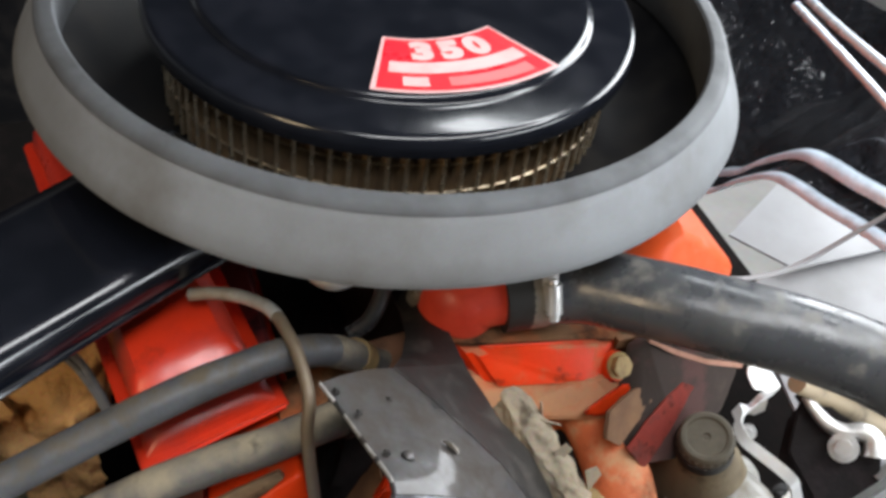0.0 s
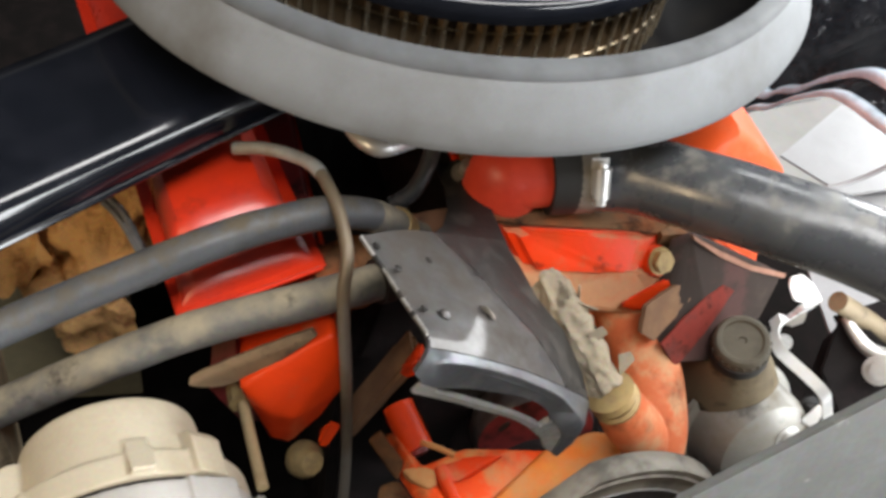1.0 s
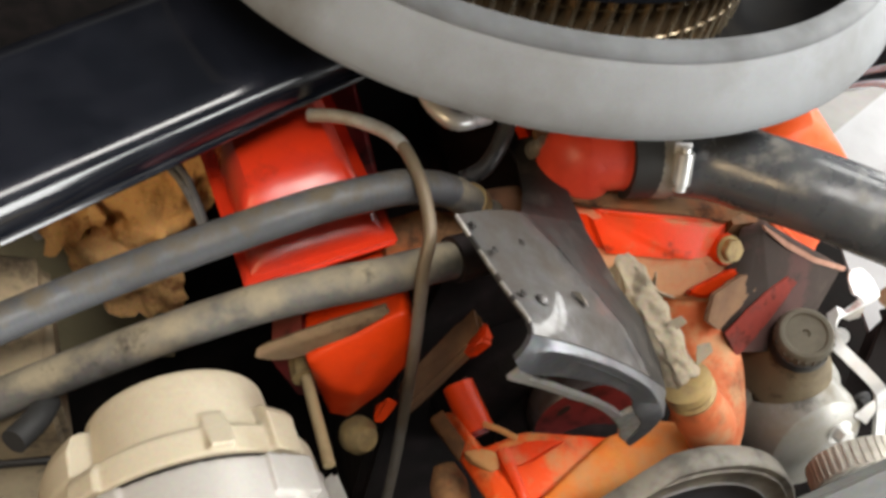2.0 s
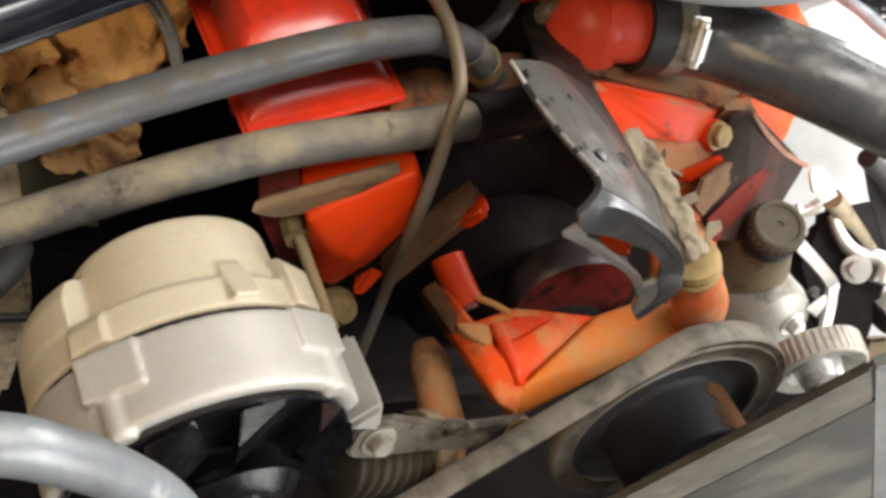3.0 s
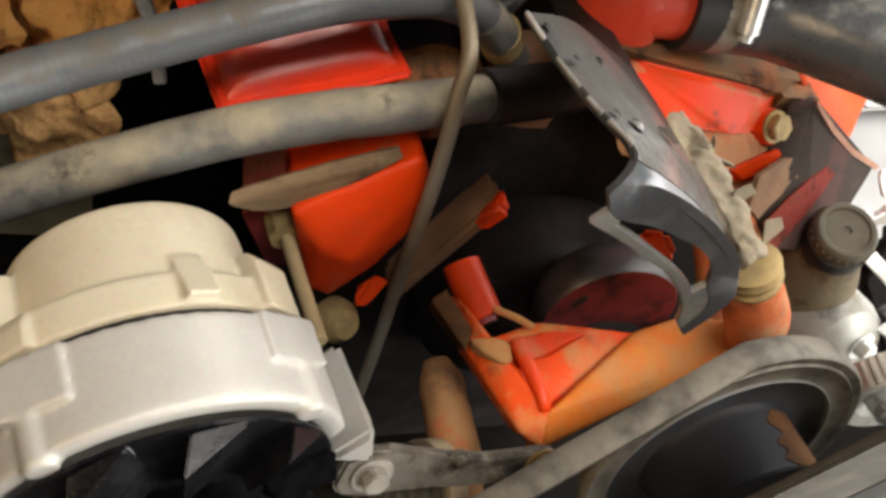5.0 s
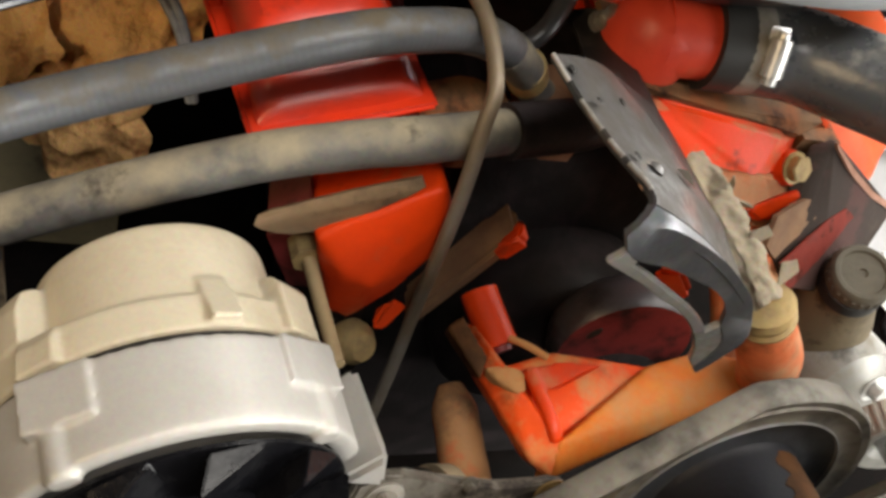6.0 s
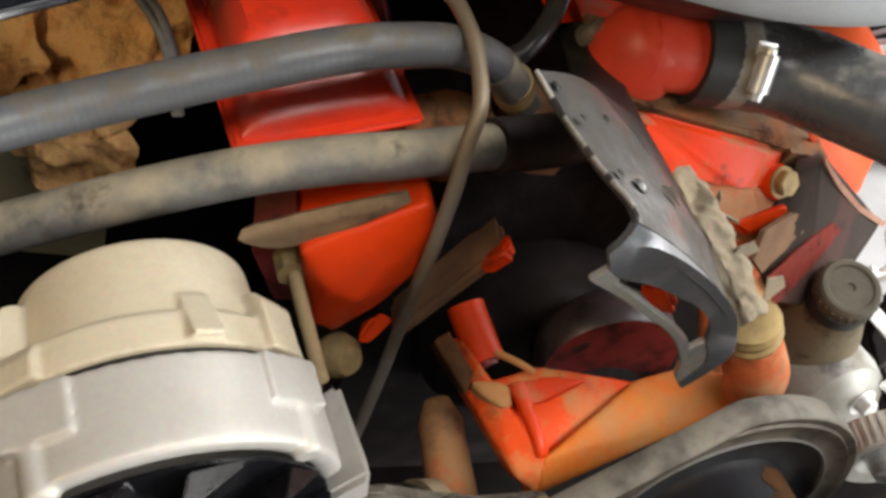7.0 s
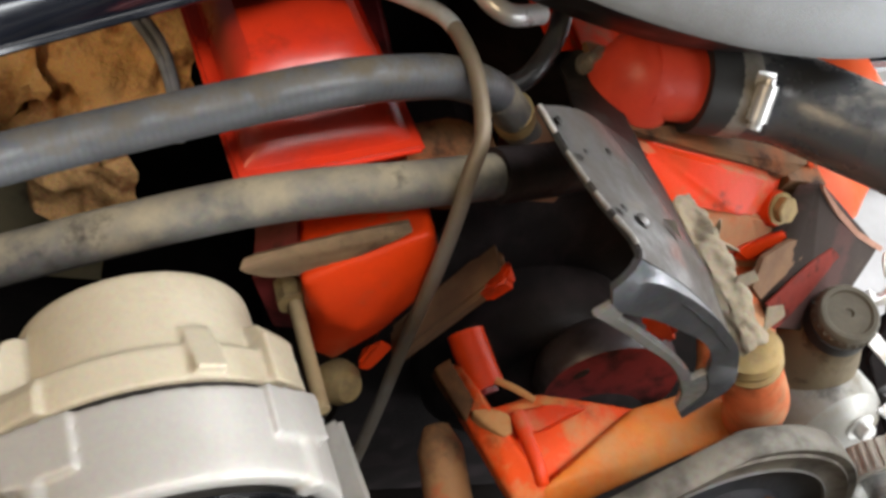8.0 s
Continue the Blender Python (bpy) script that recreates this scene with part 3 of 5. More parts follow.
    sub("mount_bar", hull_bm([(-0.106, -0.068, 0.724), (-0.098, -0.066, 0.716), (-0.108, -0.05, 0.73), (-0.062, -0.056, 0.796), (-0.053, -0.054, 0.785), (-0.060, -0.03, 0.795), (-0.09, -0.04, 0.72)], 0.003), M_BROWN_DUST, block, "dust-caked mounting bar")
    sub("bar_end", hull_bm([(-0.064, -0.060, 0.797), (-0.051, -0.057, 0.786), (-0.060, -0.052, 0.800), (-0.075, -0.060, 0.783), (-0.066, -0.062, 0.775), (-0.055, -0.04, 0.79)], 0.002), M_ORANGE, block, "bare orange end of the bar")
    sub("cylinder_head", hull_bm([(0.10, 0.0, 0.80), (0.215, 0.0, 0.765), (0.18, 0.0, 0.69), (0.08, 0.0, 0.70),
                                  (0.10, 0.5, 0.80), (0.215, 0.5, 0.765), (0.18, 0.5, 0.69), (0.08, 0.5, 0.70)], 0.006), M_ORANGE_DUSTY, block, "dusty orange cylinder head")
    # intake manifold front: a red upper face, a dusty slope below it, and a boss with a brass bolt
    sub("intake_manifold", hull_bm([(-0.012, 0.012, 0.858), (0.000, -0.008, 0.860), (0.102, -0.012, 0.8435), (0.140, 0.008, 0.834), (0.140, 0.4, 0.834), (-0.03, 0.4, 0.855),
                                    (0.022, -0.022, 0.824), (0.088, -0.030, 0.820), (0.128, -0.012, 0.815), (0.125, 0.4, 0.80), (-0.02, 0.4, 0.81), (-0.005, 0.01, 0.83)], 0.004), M_INTAKE, block, "orange intake manifold")
    sub("front_slope", hull_bm([(0.002, -0.010, 0.836), (0.016, -0.030, 0.806), (0.012, -0.014, 0.832), (0.03, -0.022, 0.822), (0.094, -0.026, 0.822), (0.126, -0.022, 0.815), (0.120, -0.040, 0.788), (0.072, -0.030, 0.785), (0.04, -0.02, 0.80), (0.04, 0.05, 0.79), (0.12, 0.05, 0.79)], 0.003), M_DUSTY_SLOPE, block, "dust-caked sloping casting")
    sub("manifold_end", lumpy_bm([(0.116, -0.012, 0.841), (0.152, -0.006, 0.834), (0.160, 0.06, 0.832), (0.116, 0.06, 0.842), (0.112, -0.012, 0.79), (0.150, -0.006, 0.79), (0.150, 0.06, 0.78), (0.112, 0.06, 0.78)], 4, 0.001, 90), M_LEDGE, block, "dusty brown end of the manifold")
    sub("bolt_boss", tube_bm([(0.108, -0.008, 0.810), (0.1145, -0.0205, 0.825)], 0.0110, 20, 2, False), M_ORANGE, block)
    sub("casting_rib", hull_bm([(0.1170, -0.0340, 0.8220), (0.1265, -0.0340, 0.8130), (0.1080, -0.0400, 0.7960), (0.0980, -0.0430, 0.8000), (0.0800, -0.0460, 0.8120), (0.0860, -0.0440, 0.8170), (0.12, -0.02, 0.80), (0.09, -0.03, 0.79)], 0.002), M_ORANGE, block)
    sub("manifold_bolt", bolt_bm(basis((0.1142, -0.0222, 0.8266), (0.15, -0.75, 0.65), (1, 0, 0)), 0.0085, 0.006, 1.15), M_BRASS, block, "brassy manifold bolt")
    ap = thing("angle_bracket", "dark angle bracket with worn red paint", "bracket", (0.17, -0.03, 0.78))
    sub("upright", hull_bm([(0.122, -0.013, 0.838), (0.108, -0.045, 0.788), (0.136, -0.016, 0.842), (0.237, -0.012, 0.781), (0.215, -0.035, 0.762), (0.165, -0.065, 0.758), (0.118, -0.072, 0.775), (0.128, -0.034, 0.812),
                            (0.139, -0.010, 0.842), (0.237, -0.006, 0.781), (0.165, -0.058, 0.754), (0.118, -0.066, 0.770)], 0.001), M_DARK_BRACKET, ap, "dark plate with red patches")
    sub("edge", sheet_bm([[(0.134, -0.018, 0.846), (0.165, -0.017, 0.8245), (0.200, -0.015, 0.8025), (0.240, -0.012, 0.7835)], [(0.137, -0.0192, 0.842), (0.165, -0.0192, 0.8208), (0.200, -0.0172, 0.7990), (0.239, -0.0137, 0.7805)]], 0.0018), M_PINK_EDGE, ap, "dusty folded edge")
    ea_, eb_ = Vector((0.101, 0.004, -0.061)), Vector((-0.018, -0.056, -0.067))
    nb_ = ea_.cross(eb_).normalized()
    nb_ = nb_ if nb_.z > 0 else -nb_
    red_ = [Vector(q) for q in ((0.1235, -0.0728, 0.7705), (0.1085, -0.0655, 0.7905), (0.1290, -0.0520, 0.7990), (0.1535, -0.0366, 0.8010), (0.1700, -0.0290, 0.8010), (0.1815, -0.0292, 0.7932), (0.1640, -0.0430, 0.7880), (0.1530, -0.0525, 0.7795), (0.1400, -0.0620, 0.7760))]
    sub("red_patch", lumpy_bm([q + nb_ * k for q in red_ for k in (0.0006, 0.0018)], 5, 0.0006, 160), M_PATCH, ap, "worn patch of red paint")
    fold_ = [Vector(q) for q in ((0.0920, -0.0640, 0.8030), (0.0960, -0.0520, 0.8170), (0.1200, -0.0400, 0.8180), (0.1500, -0.0300, 0.8130), (0.1480, -0.0360, 0.8060), (0.1240, -0.0500, 0.8030), (0.1040, -0.0650, 0.7940))]
    sub("grey_fold", lumpy_bm([q + nb_ * k for q in fold_ for k in (-0.004, -0.0004)], 5, 0.0008, 120), M_BROWN_DUST, ap, "grey-brown dusty fold")
    sub("hole", lathe_bm([(0.0, 0.001), (0.0045, 0.001), (0.005, 0.0)], 16, basis((0.1605, -0.0262, 0.8085), (0.25, -0.62, 0.75), (1, 0, 0))), M_GRIME, ap, "dark bolt hole")


build_engine()


def valve_cover(name_label, m, w, top, paint, L=0.46):
    """Stamped cover: length along local y, sloped sides, a flange at the foot."""
    ob = thing("valve_cover", name_label, "valve cover", m.translation)
    body = bmesh.new()
    secs = [(0.0, 1.0, 0.0), (0.002, 0.99, 0.14), (0.005, 0.98, 0.26), (0.0065, 0.977, 0.291), (0.0345, 0.928, 0.869), (0.036, 0.925, 0.90), (0.040, 0.915, 0.97), (0.047, 0.905, 1.0), (L - 0.03, 0.90, 1.0), (L - 0.012, 0.93, 0.85), (L, 1.0, 0.0)]
    shape = [(-1.0, 0.0), (-0.97, 0.35), (-0.86, 0.78), (-0.70, 0.97), (-0.3, 1.0), (0.3, 1.0), (0.70, 0.97), (0.86, 0.78), (0.97, 0.35), (1.0, 0.0)]
    rows = []
    for y, k, h in secs:
        rows.append([body.verts.new(m @ Vector((w * k * u, y, top * h * v))) for u, v in shape])
    for a, b in zip(rows, rows[1:]):
        for i in range(len(shape) - 1):
            body.faces.new((a[i], a[i + 1], b[i + 1], b[i]))
    body.faces.new(rows[-1])
    bmesh.ops.remove_doubles(body, verts=body.verts[:], dist=1e-5)
    sub("cover", body, paint, ob)
    sub("flange", box_bm((2 * w + 0.008, L + 0.012, 0.005), m @ Matrix.Translation((0, L / 2, -0.001)), 0.002), paint, ob)
    return ob


valve_cover("glossy red painted steel valve cover beside the heater hoses", Matrix.Translation((-0.163, -0.020, 0.836)) @ Matrix.Rotation(radians(10), 4, "Z") @ basis((0, 0, 0), (-0.2, 0, 0.98), (0.98, 0, 0.2)), 0.043, 0.032, M_RED, 0.325)
valve_cover("faded orange painted valve cover under the radiator hose", basis((0.185, 0.01, 0.805), (0.62, 0, 0.78), (0.78, 0, -0.62)), 0.058, 0.062, M_FADED)


# ---- air cleaner ----
AC = Vector((0.003, 0.206, 0.0))


def build_air_cleaner():
    ob = thing("air_cleaner", "round black air cleaner with brown filter and grey foam seal", "air cleaner", (AC.x, AC.y, 0.90))
    m = Matrix.Translation(AC)
    sub("base_pan", lathe_bm([(0.05, 0.905), (0.175, 0.905), (0.205, 0.915), (0.226, 0.935), (0.238, 0.947), (0.242, 0.955), (0.238, 0.958), (0.222, 0.948), (0.20, 0.93), (0.17, 0.918), (0.05, 0.918)], 96, m), M_PAN, ob)
    sub("foam_seal", lathe_bm([(0.2258, 0.998), (0.2268, 0.9995), (0.232, 0.9992), (0.2365, 0.9962), (0.240, 0.9905), (0.249, 0.974), (0.2545, 0.963), (0.2535, 0.957), (0.247, 0.953), (0.238, 0.953), (0.229, 0.955), (0.2255, 0.97), (0.2252, 0.99), (0.2258, 0.998)], 128, m), M_FOAM, ob, "grey foam rubber sealing ring")
    sub("seal_lip", lathe_bm([(0.2275, 0.9548), (0.2245, 0.970), (0.2238, 0.990), (0.2238, 0.9995), (0.2255, 1.0015), (0.2320, 1.0008), (0.2362, 0.9985), (0.2376, 0.9958), (0.2370, 0.9950)], 128, m), M_FOAM_TOP, ob, "worn top edge and inner wall of the seal, darkened as shade")
    fil = bmesh.new()
    n = 86
    ring_lo, ring_hi = [], []
    for k in range(2 * n):
        a = math.pi * k / n
        r = 0.1585 if k % 2 else 0.1525
        ring_lo.append(fil.verts.new(m @ Vector((r * math.cos(a), r * math.sin(a), 0.922))))
        ring_hi.append(fil.verts.new(m @ Vector((r * math.cos(a), r * math.sin(a), 0.984))))
    for k in range(2 * n):
        fil.faces.new((ring_lo[k], ring_lo[(k + 1) % (2 * n)], ring_hi[(k + 1) % (2 * n)], ring_hi[k]))
    sub("filter_element", fil, M_FILTER, ob, "brown pleated paper filter element", 0)
    wires = bmesh.new()
    for k in range(n):
        a = 2 * math.pi * (k + 0.5) / n
        c, s_ = math.cos(a), math.sin(a)
        tube_bm([m @ Vector((0.160 * c, 0.160 * s_, 0.922)), m @ Vector((0.160 * c, 0.160 * s_, 0.984))], 0.0016, 6, 1, False, bm=wires)
    for h in (0.946, 0.968):
        lathe_bm([(0.1592, h - 0.0007), (0.1606, h), (0.1592, h + 0.0007)], 96, m, wires)
    sub("wire_mesh", wires, M_WIRE, ob, "wire mesh round the filter")
    lid = lathe_bm([(0.0, 1.004), (0.02, 1.004), (0.132, 1.0039), (0.1362, 1.0038), (0.1374, 1.0033), (0.1386, 1.0018), (0.1396, 1.0000), (0.1408, 0.9988), (0.1425, 0.9985), (0.145, 0.9984), (0.1672, 0.9980), (0.1690, 0.9977), (0.1710, 0.9966), (0.1724, 0.9945), (0.1730, 0.988), (0.1722, 0.983), (0.166, 0.982), (0.05, 0.982)], 128, m)
    sub("lid", lid, M_BLACK_GLOSS, ob, "glossy black domed lid")
    # decal: an annular sector with rows of pale print
    z0 = 1.0045

    def sector(dc, r0, r1, a0, a1, z, mat, nm, parent, label=""):
        b = bmesh.new()
        k = 24
        lo, hi = [], []
        for i in range(k + 1):
            a = radians(a0 + (a1 - a0) * i / k)
            lo.append(b.verts.new((dc.x + r0 * math.cos(a), dc.y + r0 * math.sin(a), z)))
            hi.append(b.verts.new((dc.x + r1 * math.cos(a), dc.y + r1 * math.sin(a), z)))
        for i in range(k):
            b.faces.new((lo[i], hi[i], hi[i + 1], lo[i + 1]))
        o = sub(nm, b, mat, parent, label, 0)
        return o

    decal = thing("decal", "red and white decal on the air cleaner lid", "decal", (AC.x, AC.y - 0.08, z0))
    dc = Vector((AC.x + 0.004, AC.y + 0.008, 0))
    sector(dc, 0.0835, 0.1445, 247, 299.5, z0, M_LABEL_PALE, "decal_border", decal, "pale border")
    sector(dc, 0.0860, 0.1420, 248.4, 298.1, z0 + 0.0004, M_LABEL_RED, "decal_face", decal, "red printed face")
    sector(dc, 0.1125, 0.1245, 251, 295.5, z0 + 0.0008, M_LABEL_PALE, "print_bar", decal, "pale printed bar")
    sector(dc, 0.1285, 0.1385, 255, 262, z0 + 0.0008, M_LABEL_PALE, "print_bar", decal, "pale printed bar")
    sector(dc, 0.1290, 0.1385, 267.5, 293, z0 + 0.0008, M_LABEL_FAINT, "print_bar", decal, "faint printed bar")
    for i, ch in enumerate("350"):
        cu = bpy.data.curves.new("digit", "FONT")
        cu.body, cu.size, cu.extrude, cu.offset = ch, 0.026, 0.0002, 0.0018
        cu.align_x = "CENTER"
        tmp = bpy.data.objects.new("digit", cu)
        scene.collection.objects.link(tmp)
        dg = bpy.context.evaluated_depsgraph_get()
        me = bpy.data.meshes.new_from_object(tmp.evaluated_get(dg))
        bpy.data.objects.remove(tmp)
        a = radians(262.5 + 11.0 * i)
        mm = Matrix.Translation((dc.x + 0.1080 * math.cos(a), dc.y + 0.1080 * math.sin(a), z0 + 0.0008)) @ Matrix.Rotation(a + math.pi / 2, 4, "Z") @ Matrix.Diagonal((1.12, 1, 1, 1))
        me.transform(mm)
        me.materials.clear()
        me.materials.append(M_LABEL_PALE)
        o = new("digit", me)
        o.parent = decal
        o.matrix_parent_inverse = Matrix.Translation(-decal.location)
    # snorkel towards the front of the passenger side
    d = Vector((-0.84, -0.54, 0))
    side = Vector((0.54, -0.84, 0))
    sn = bmesh.new()
    shape = [(-0.042, 0.895), (0.0585, 0.8955), (0.0600, 0.8985)]
    shape += [(0.0450 + 0.0156 * math.cos(radians(a)), 0.9090 + 0.0156 * math.sin(radians(a))) for a in range(0, 91, 9)]
    shape += [(0.0430, 0.9246), (0.0, 0.9246), (-0.026, 0.9246), (-0.030, 0.9243), (-0.042, 0.921), (-0.048, 0.912), (-0.048, 0.90)]
    base = Vector((-0.19, 0.106, 0))
    rows = []
    for s_, k in ((-0.06, 1.06), (0.0, 1.02), (0.05, 1.0), (0.12, 0.98), (0.20, 0.95)):
        rows.append([sn.verts.new(base + d * s_ + side * (u * k) + Vector((0, 0, v))) for u, v in shape])
    for a, b in zip(rows, rows[1:]):
        for i in range(len(shape)):
            sn.faces.new((a[i], a[(i + 1) % len(shape)], b[(i + 1) % len(shape)], b[i]))
    sn.faces.new(rows[0]), sn.faces.new(rows[-1][::-1])
    sub("snorkel", sn, M_BLACK_GLOSS, ob, "glossy black snorkel", 50)
    sub("snorkel_seam", tube_bm([base + side * 0.0600 * k + d * s_ + Vector((0, 0, 0.898)) for s_, k in ((-0.06, 1.06), (0.0, 1.02), (0.05, 1.0), (0.12, 0.98), (0.2, 0.95))], 0.0022, 8), M_BLACK_GLOSS, ob, "folded lower seam")


build_air_cleaner()


# ---- hoses ----
def hose(name, pts, r, mat, label, steps=8, wob=0.006, pitch=0.0, depth=0.0, end=None, end_label=""):
    """A hose, with a braid as shallow rings; the last `end` share of it is a part of its own look."""
    c = spline(pts, steps)
    run = [0.0]
    for a, b in zip(c, c[1:]):
        run.append(run[-1] + (b - a).length)
    ob = thing(name, label, "hose", c[0])
    k = len(c) if not end else round(len(c) * (1 - end[0]))

    def rad(i):
        return r * (1 + depth * math.sin(2 * math.pi * run[i] / pitch)) if pitch else r

    sub("hose", tube_bm(c[:k], lambda u: rad(round(u * (k - 1))), 24, 1, False, wob), mat, ob)
    if end:
        sub("hose_end", tube_bm(c[k - 2:], r * end[1], 24, 1, False, wob), end[2], ob, end_label)
    return ob


hose("heater_hose", [(-0.46, -0.12, 0.841), (-0.36, -0.082, 0.857), (-0.285, -0.056, 0.870), (-0.223, -0.045, 0.889), (-0.178, -0.038, 0.9015), (-0.151, -0.03, 0.901), (-0.12, -0.018, 0.894), (-0.092, -0.008, 0.879), (-0.07, 0.0, 0.858)], 0.0100, M_HOSE, "black braided rubber heater hose over the valve cover", 90, 0.003, 0.0034, 0.0022, (0.11, 1.02, M_RUBBER_DUSTY), "dusty brown hose end")
hose("heater_hose", [(-0.46, -0.10, 0.742), (-0.36, -0.07, 0.777), (-0.283, -0.06, 0.810), (-0.214, -0.056, 0.8395), (-0.168, -0.055, 0.8535), (-0.143, -0.055, 0.859), (-0.12, -0.05, 0.859), (-0.084, -0.040, 0.856), (-0.045, -0.025, 0.848), (-0.02, -0.01, 0.838)], 0.0112, M_RUBBER_DUSTY, "dusty brown-grey rubber heater hose above the alternator", 10, 0.008, 0.0, 0.0, (0.23, 1.25, M_SOOT), "oily black hose end")
rad_hose = hose("radiator_hose", [(0.044, 0.0118, 0.8835), (0.064, 0.0095, 0.8850), (0.086, 0.0000, 0.8900), (0.108, -0.022, 0.8980), (0.13, -0.042, 0.9040), (0.16, -0.065, 0.907), (0.19, -0.085, 0.907), (0.23, -0.115, 0.903), (0.30, -0.17, 0.885), (0.36, -0.26, 0.85)], 0.0258, M_RUBBER, "thick black rubber radiator hose, dusty on top", 8, 0.012)

hc = thing("hose_clamp", "bright zinc worm-drive hose clamp on the radiator hose", "hose clamp", (0.051, 0.011, 0.884))
axis = Vector((0.99, -0.10, 0.05)).normalized()
mc = basis((0.0505, 0.0110, 0.8842), axis, (0, 0, 1))
sub("band", lathe_bm([(0.0252, -0.0060), (0.0268, -0.0060), (0.0268, 0.0060), (0.0252, 0.0060)], 48, mc), M_DULL_STEEL, hc)
cam_side = Vector((0.05, -0.80, 0.42)).normalized()
tang = axis.cross(cam_side).normalized()
sub("screw", tube_bm([mc.translation + cam_side * 0.0300 + tang * k for k in (-0.0150, -0.0120, -0.0118, 0.0080, 0.0082, 0.0125)], lambda u: (0.0032, 0.0034, 0.0058, 0.0060, 0.0042, 0.0040)[min(5, int(u * 5 + 0.5))], 14, 1, False), M_CHROME, hc, "worm screw housing")
sub("tail", hull_bm([mc.translation + cam_side * r + tang * k + axis * w for r in (0.0262, 0.0272) for k in (-0.010, -0.017) for w in (-0.0055, 0.0055)], 0.0003), M_ZINC, hc, "free end of the band")


neck = thing("thermostat_housing", "red painted thermostat housing with a hose neck", "thermostat housing", (0.01, 0.015, 0.855))
sub("dome", lathe_bm([(0.0, 0.026), (0.014, 0.024), (0.022, 0.018), (0.0255, 0.006), (0.0260, -0.006), (0.0260, -0.015), (0.0, -0.015)], 40, basis((0.005, 0.020, 0.876), (0.12, -0.18, 1), (1, 0, 0))), M_NECK, neck)
sub("neck_pipe", tube_bm([(0.002, 0.0165, 0.880), (0.024, 0.0138, 0.8822), (0.045, 0.0118, 0.8838), (0.066, 0.0095, 0.885)], lambda u: 0.0222 - 0.0010 * u, 32, 6), M_NECK, neck)
top_ = [Vector(q) for q in ((-0.016, -0.004, 0.864), (0.004, -0.008, 0.8618), (0.056, -0.009, 0.8535), (0.112, -0.010, 0.8425), (0.131, -0.002, 0.8455), (0.131, 0.05, 0.853), (-0.018, 0.05, 0.871))]
sub("flange", lumpy_bm([*top_, *(q + Vector((0, 0.002, -0.005)) for q in top_)], 5, 0.0009, 120), M_LEDGE, neck, "brown dust-caked flange")
sub("collar", tube_bm([(0.028, 0.0132, 0.8826), (0.0455, 0.0115, 0.8840)], 0.0268, 32, 2, False), M_DARK_RUBBER, rad_hose, "black cuff of the hose")
single("vacuum_hose", tube_bm([(-0.034, 0.09, 0.878), (-0.034, 0.065, 0.884), (-0.040, 0.045, 0.872), (-0.052, 0.032, 0.856), (-0.066, 0.03, 0.846)], 0.0058, 14, 6), M_RUBBER, "short black vacuum hose under the air cleaner", "hose")
single("carburettor_throat", tube_bm([(-0.085, 0.115, 0.882), (-0.092, 0.06, 0.892), (-0.080, 0.035, 0.893), (-0.055, 0.045, 0.888)], 0.0056, 14, 6), M_ZINC, "grey curved metal fitting under the air cleaner", "fitting")
fitting = thing("hose_fitting", "dusty brass hose fitting in the intake manifold", "fitting", (-0.06, 0.01, 0.82))
sub("elbow", tube_bm([(-0.072, 0.001, 0.86), (-0.062, 0.006, 0.846), (-0.045, 0.012, 0.83), (-0.03, 0.014, 0.822)], 0.0098, 18, 5), M_RUBBER_DUSTY, fitting)
sub("ferrule", tube_bm([(-0.072, 0.000, 0.861), (-0.064, 0.005, 0.849)], 0.0112, 18, 2, False), M_BRASS, fitting, "brass ferrule")
sub("rusty_boss", hull_bm([(-0.055, -0.012, 0.838), (-0.02, -0.015, 0.838), (-0.06, 0.03, 0.838), (-0.02, 0.03, 0.845), (-0.05, -0.01, 0.80), (-0.02, -0.01, 0.80), (-0.05, 0.03, 0.80)], 0.004), M_RUSTY_CAST, fitting, "rust-brown casting")

line = thing("steel_line", "dusty bent steel vacuum line", "pipe", (-0.104, -0.08, 0.66))
run_ = spline([(-0.165, 0.05, 0.885), (-0.15, 0.04, 0.893), (-0.135, 0.027, 0.899), (-0.123, 0.006, 0.907), (-0.117, -0.016, 0.907), (-0.114, -0.034, 0.902), (-0.1135, -0.0522, 0.893), (-0.1165, -0.0628, 0.8785), (-0.116, -0.0692, 0.8576), (-0.113, -0.0712, 0.8245), (-0.1096, -0.0704, 0.7891), (-0.1058, -0.0695, 0.7439),
               (-0.104, -0.074, 0.70), (-0.104, -0.08, 0.66), (-0.104, -0.087, 0.60), (-0.104, -0.094, 0.54)], 8)
sub("upper_section", tube_bm(run_[:27], 0.0041, 14, 1, False), M_ZINC_DULL, line, "pale grey bare section")
sub("lower_section", tube_bm(run_[26:], 0.0038, 14, 1, False), M_TUBE, line, "dusty tan section")


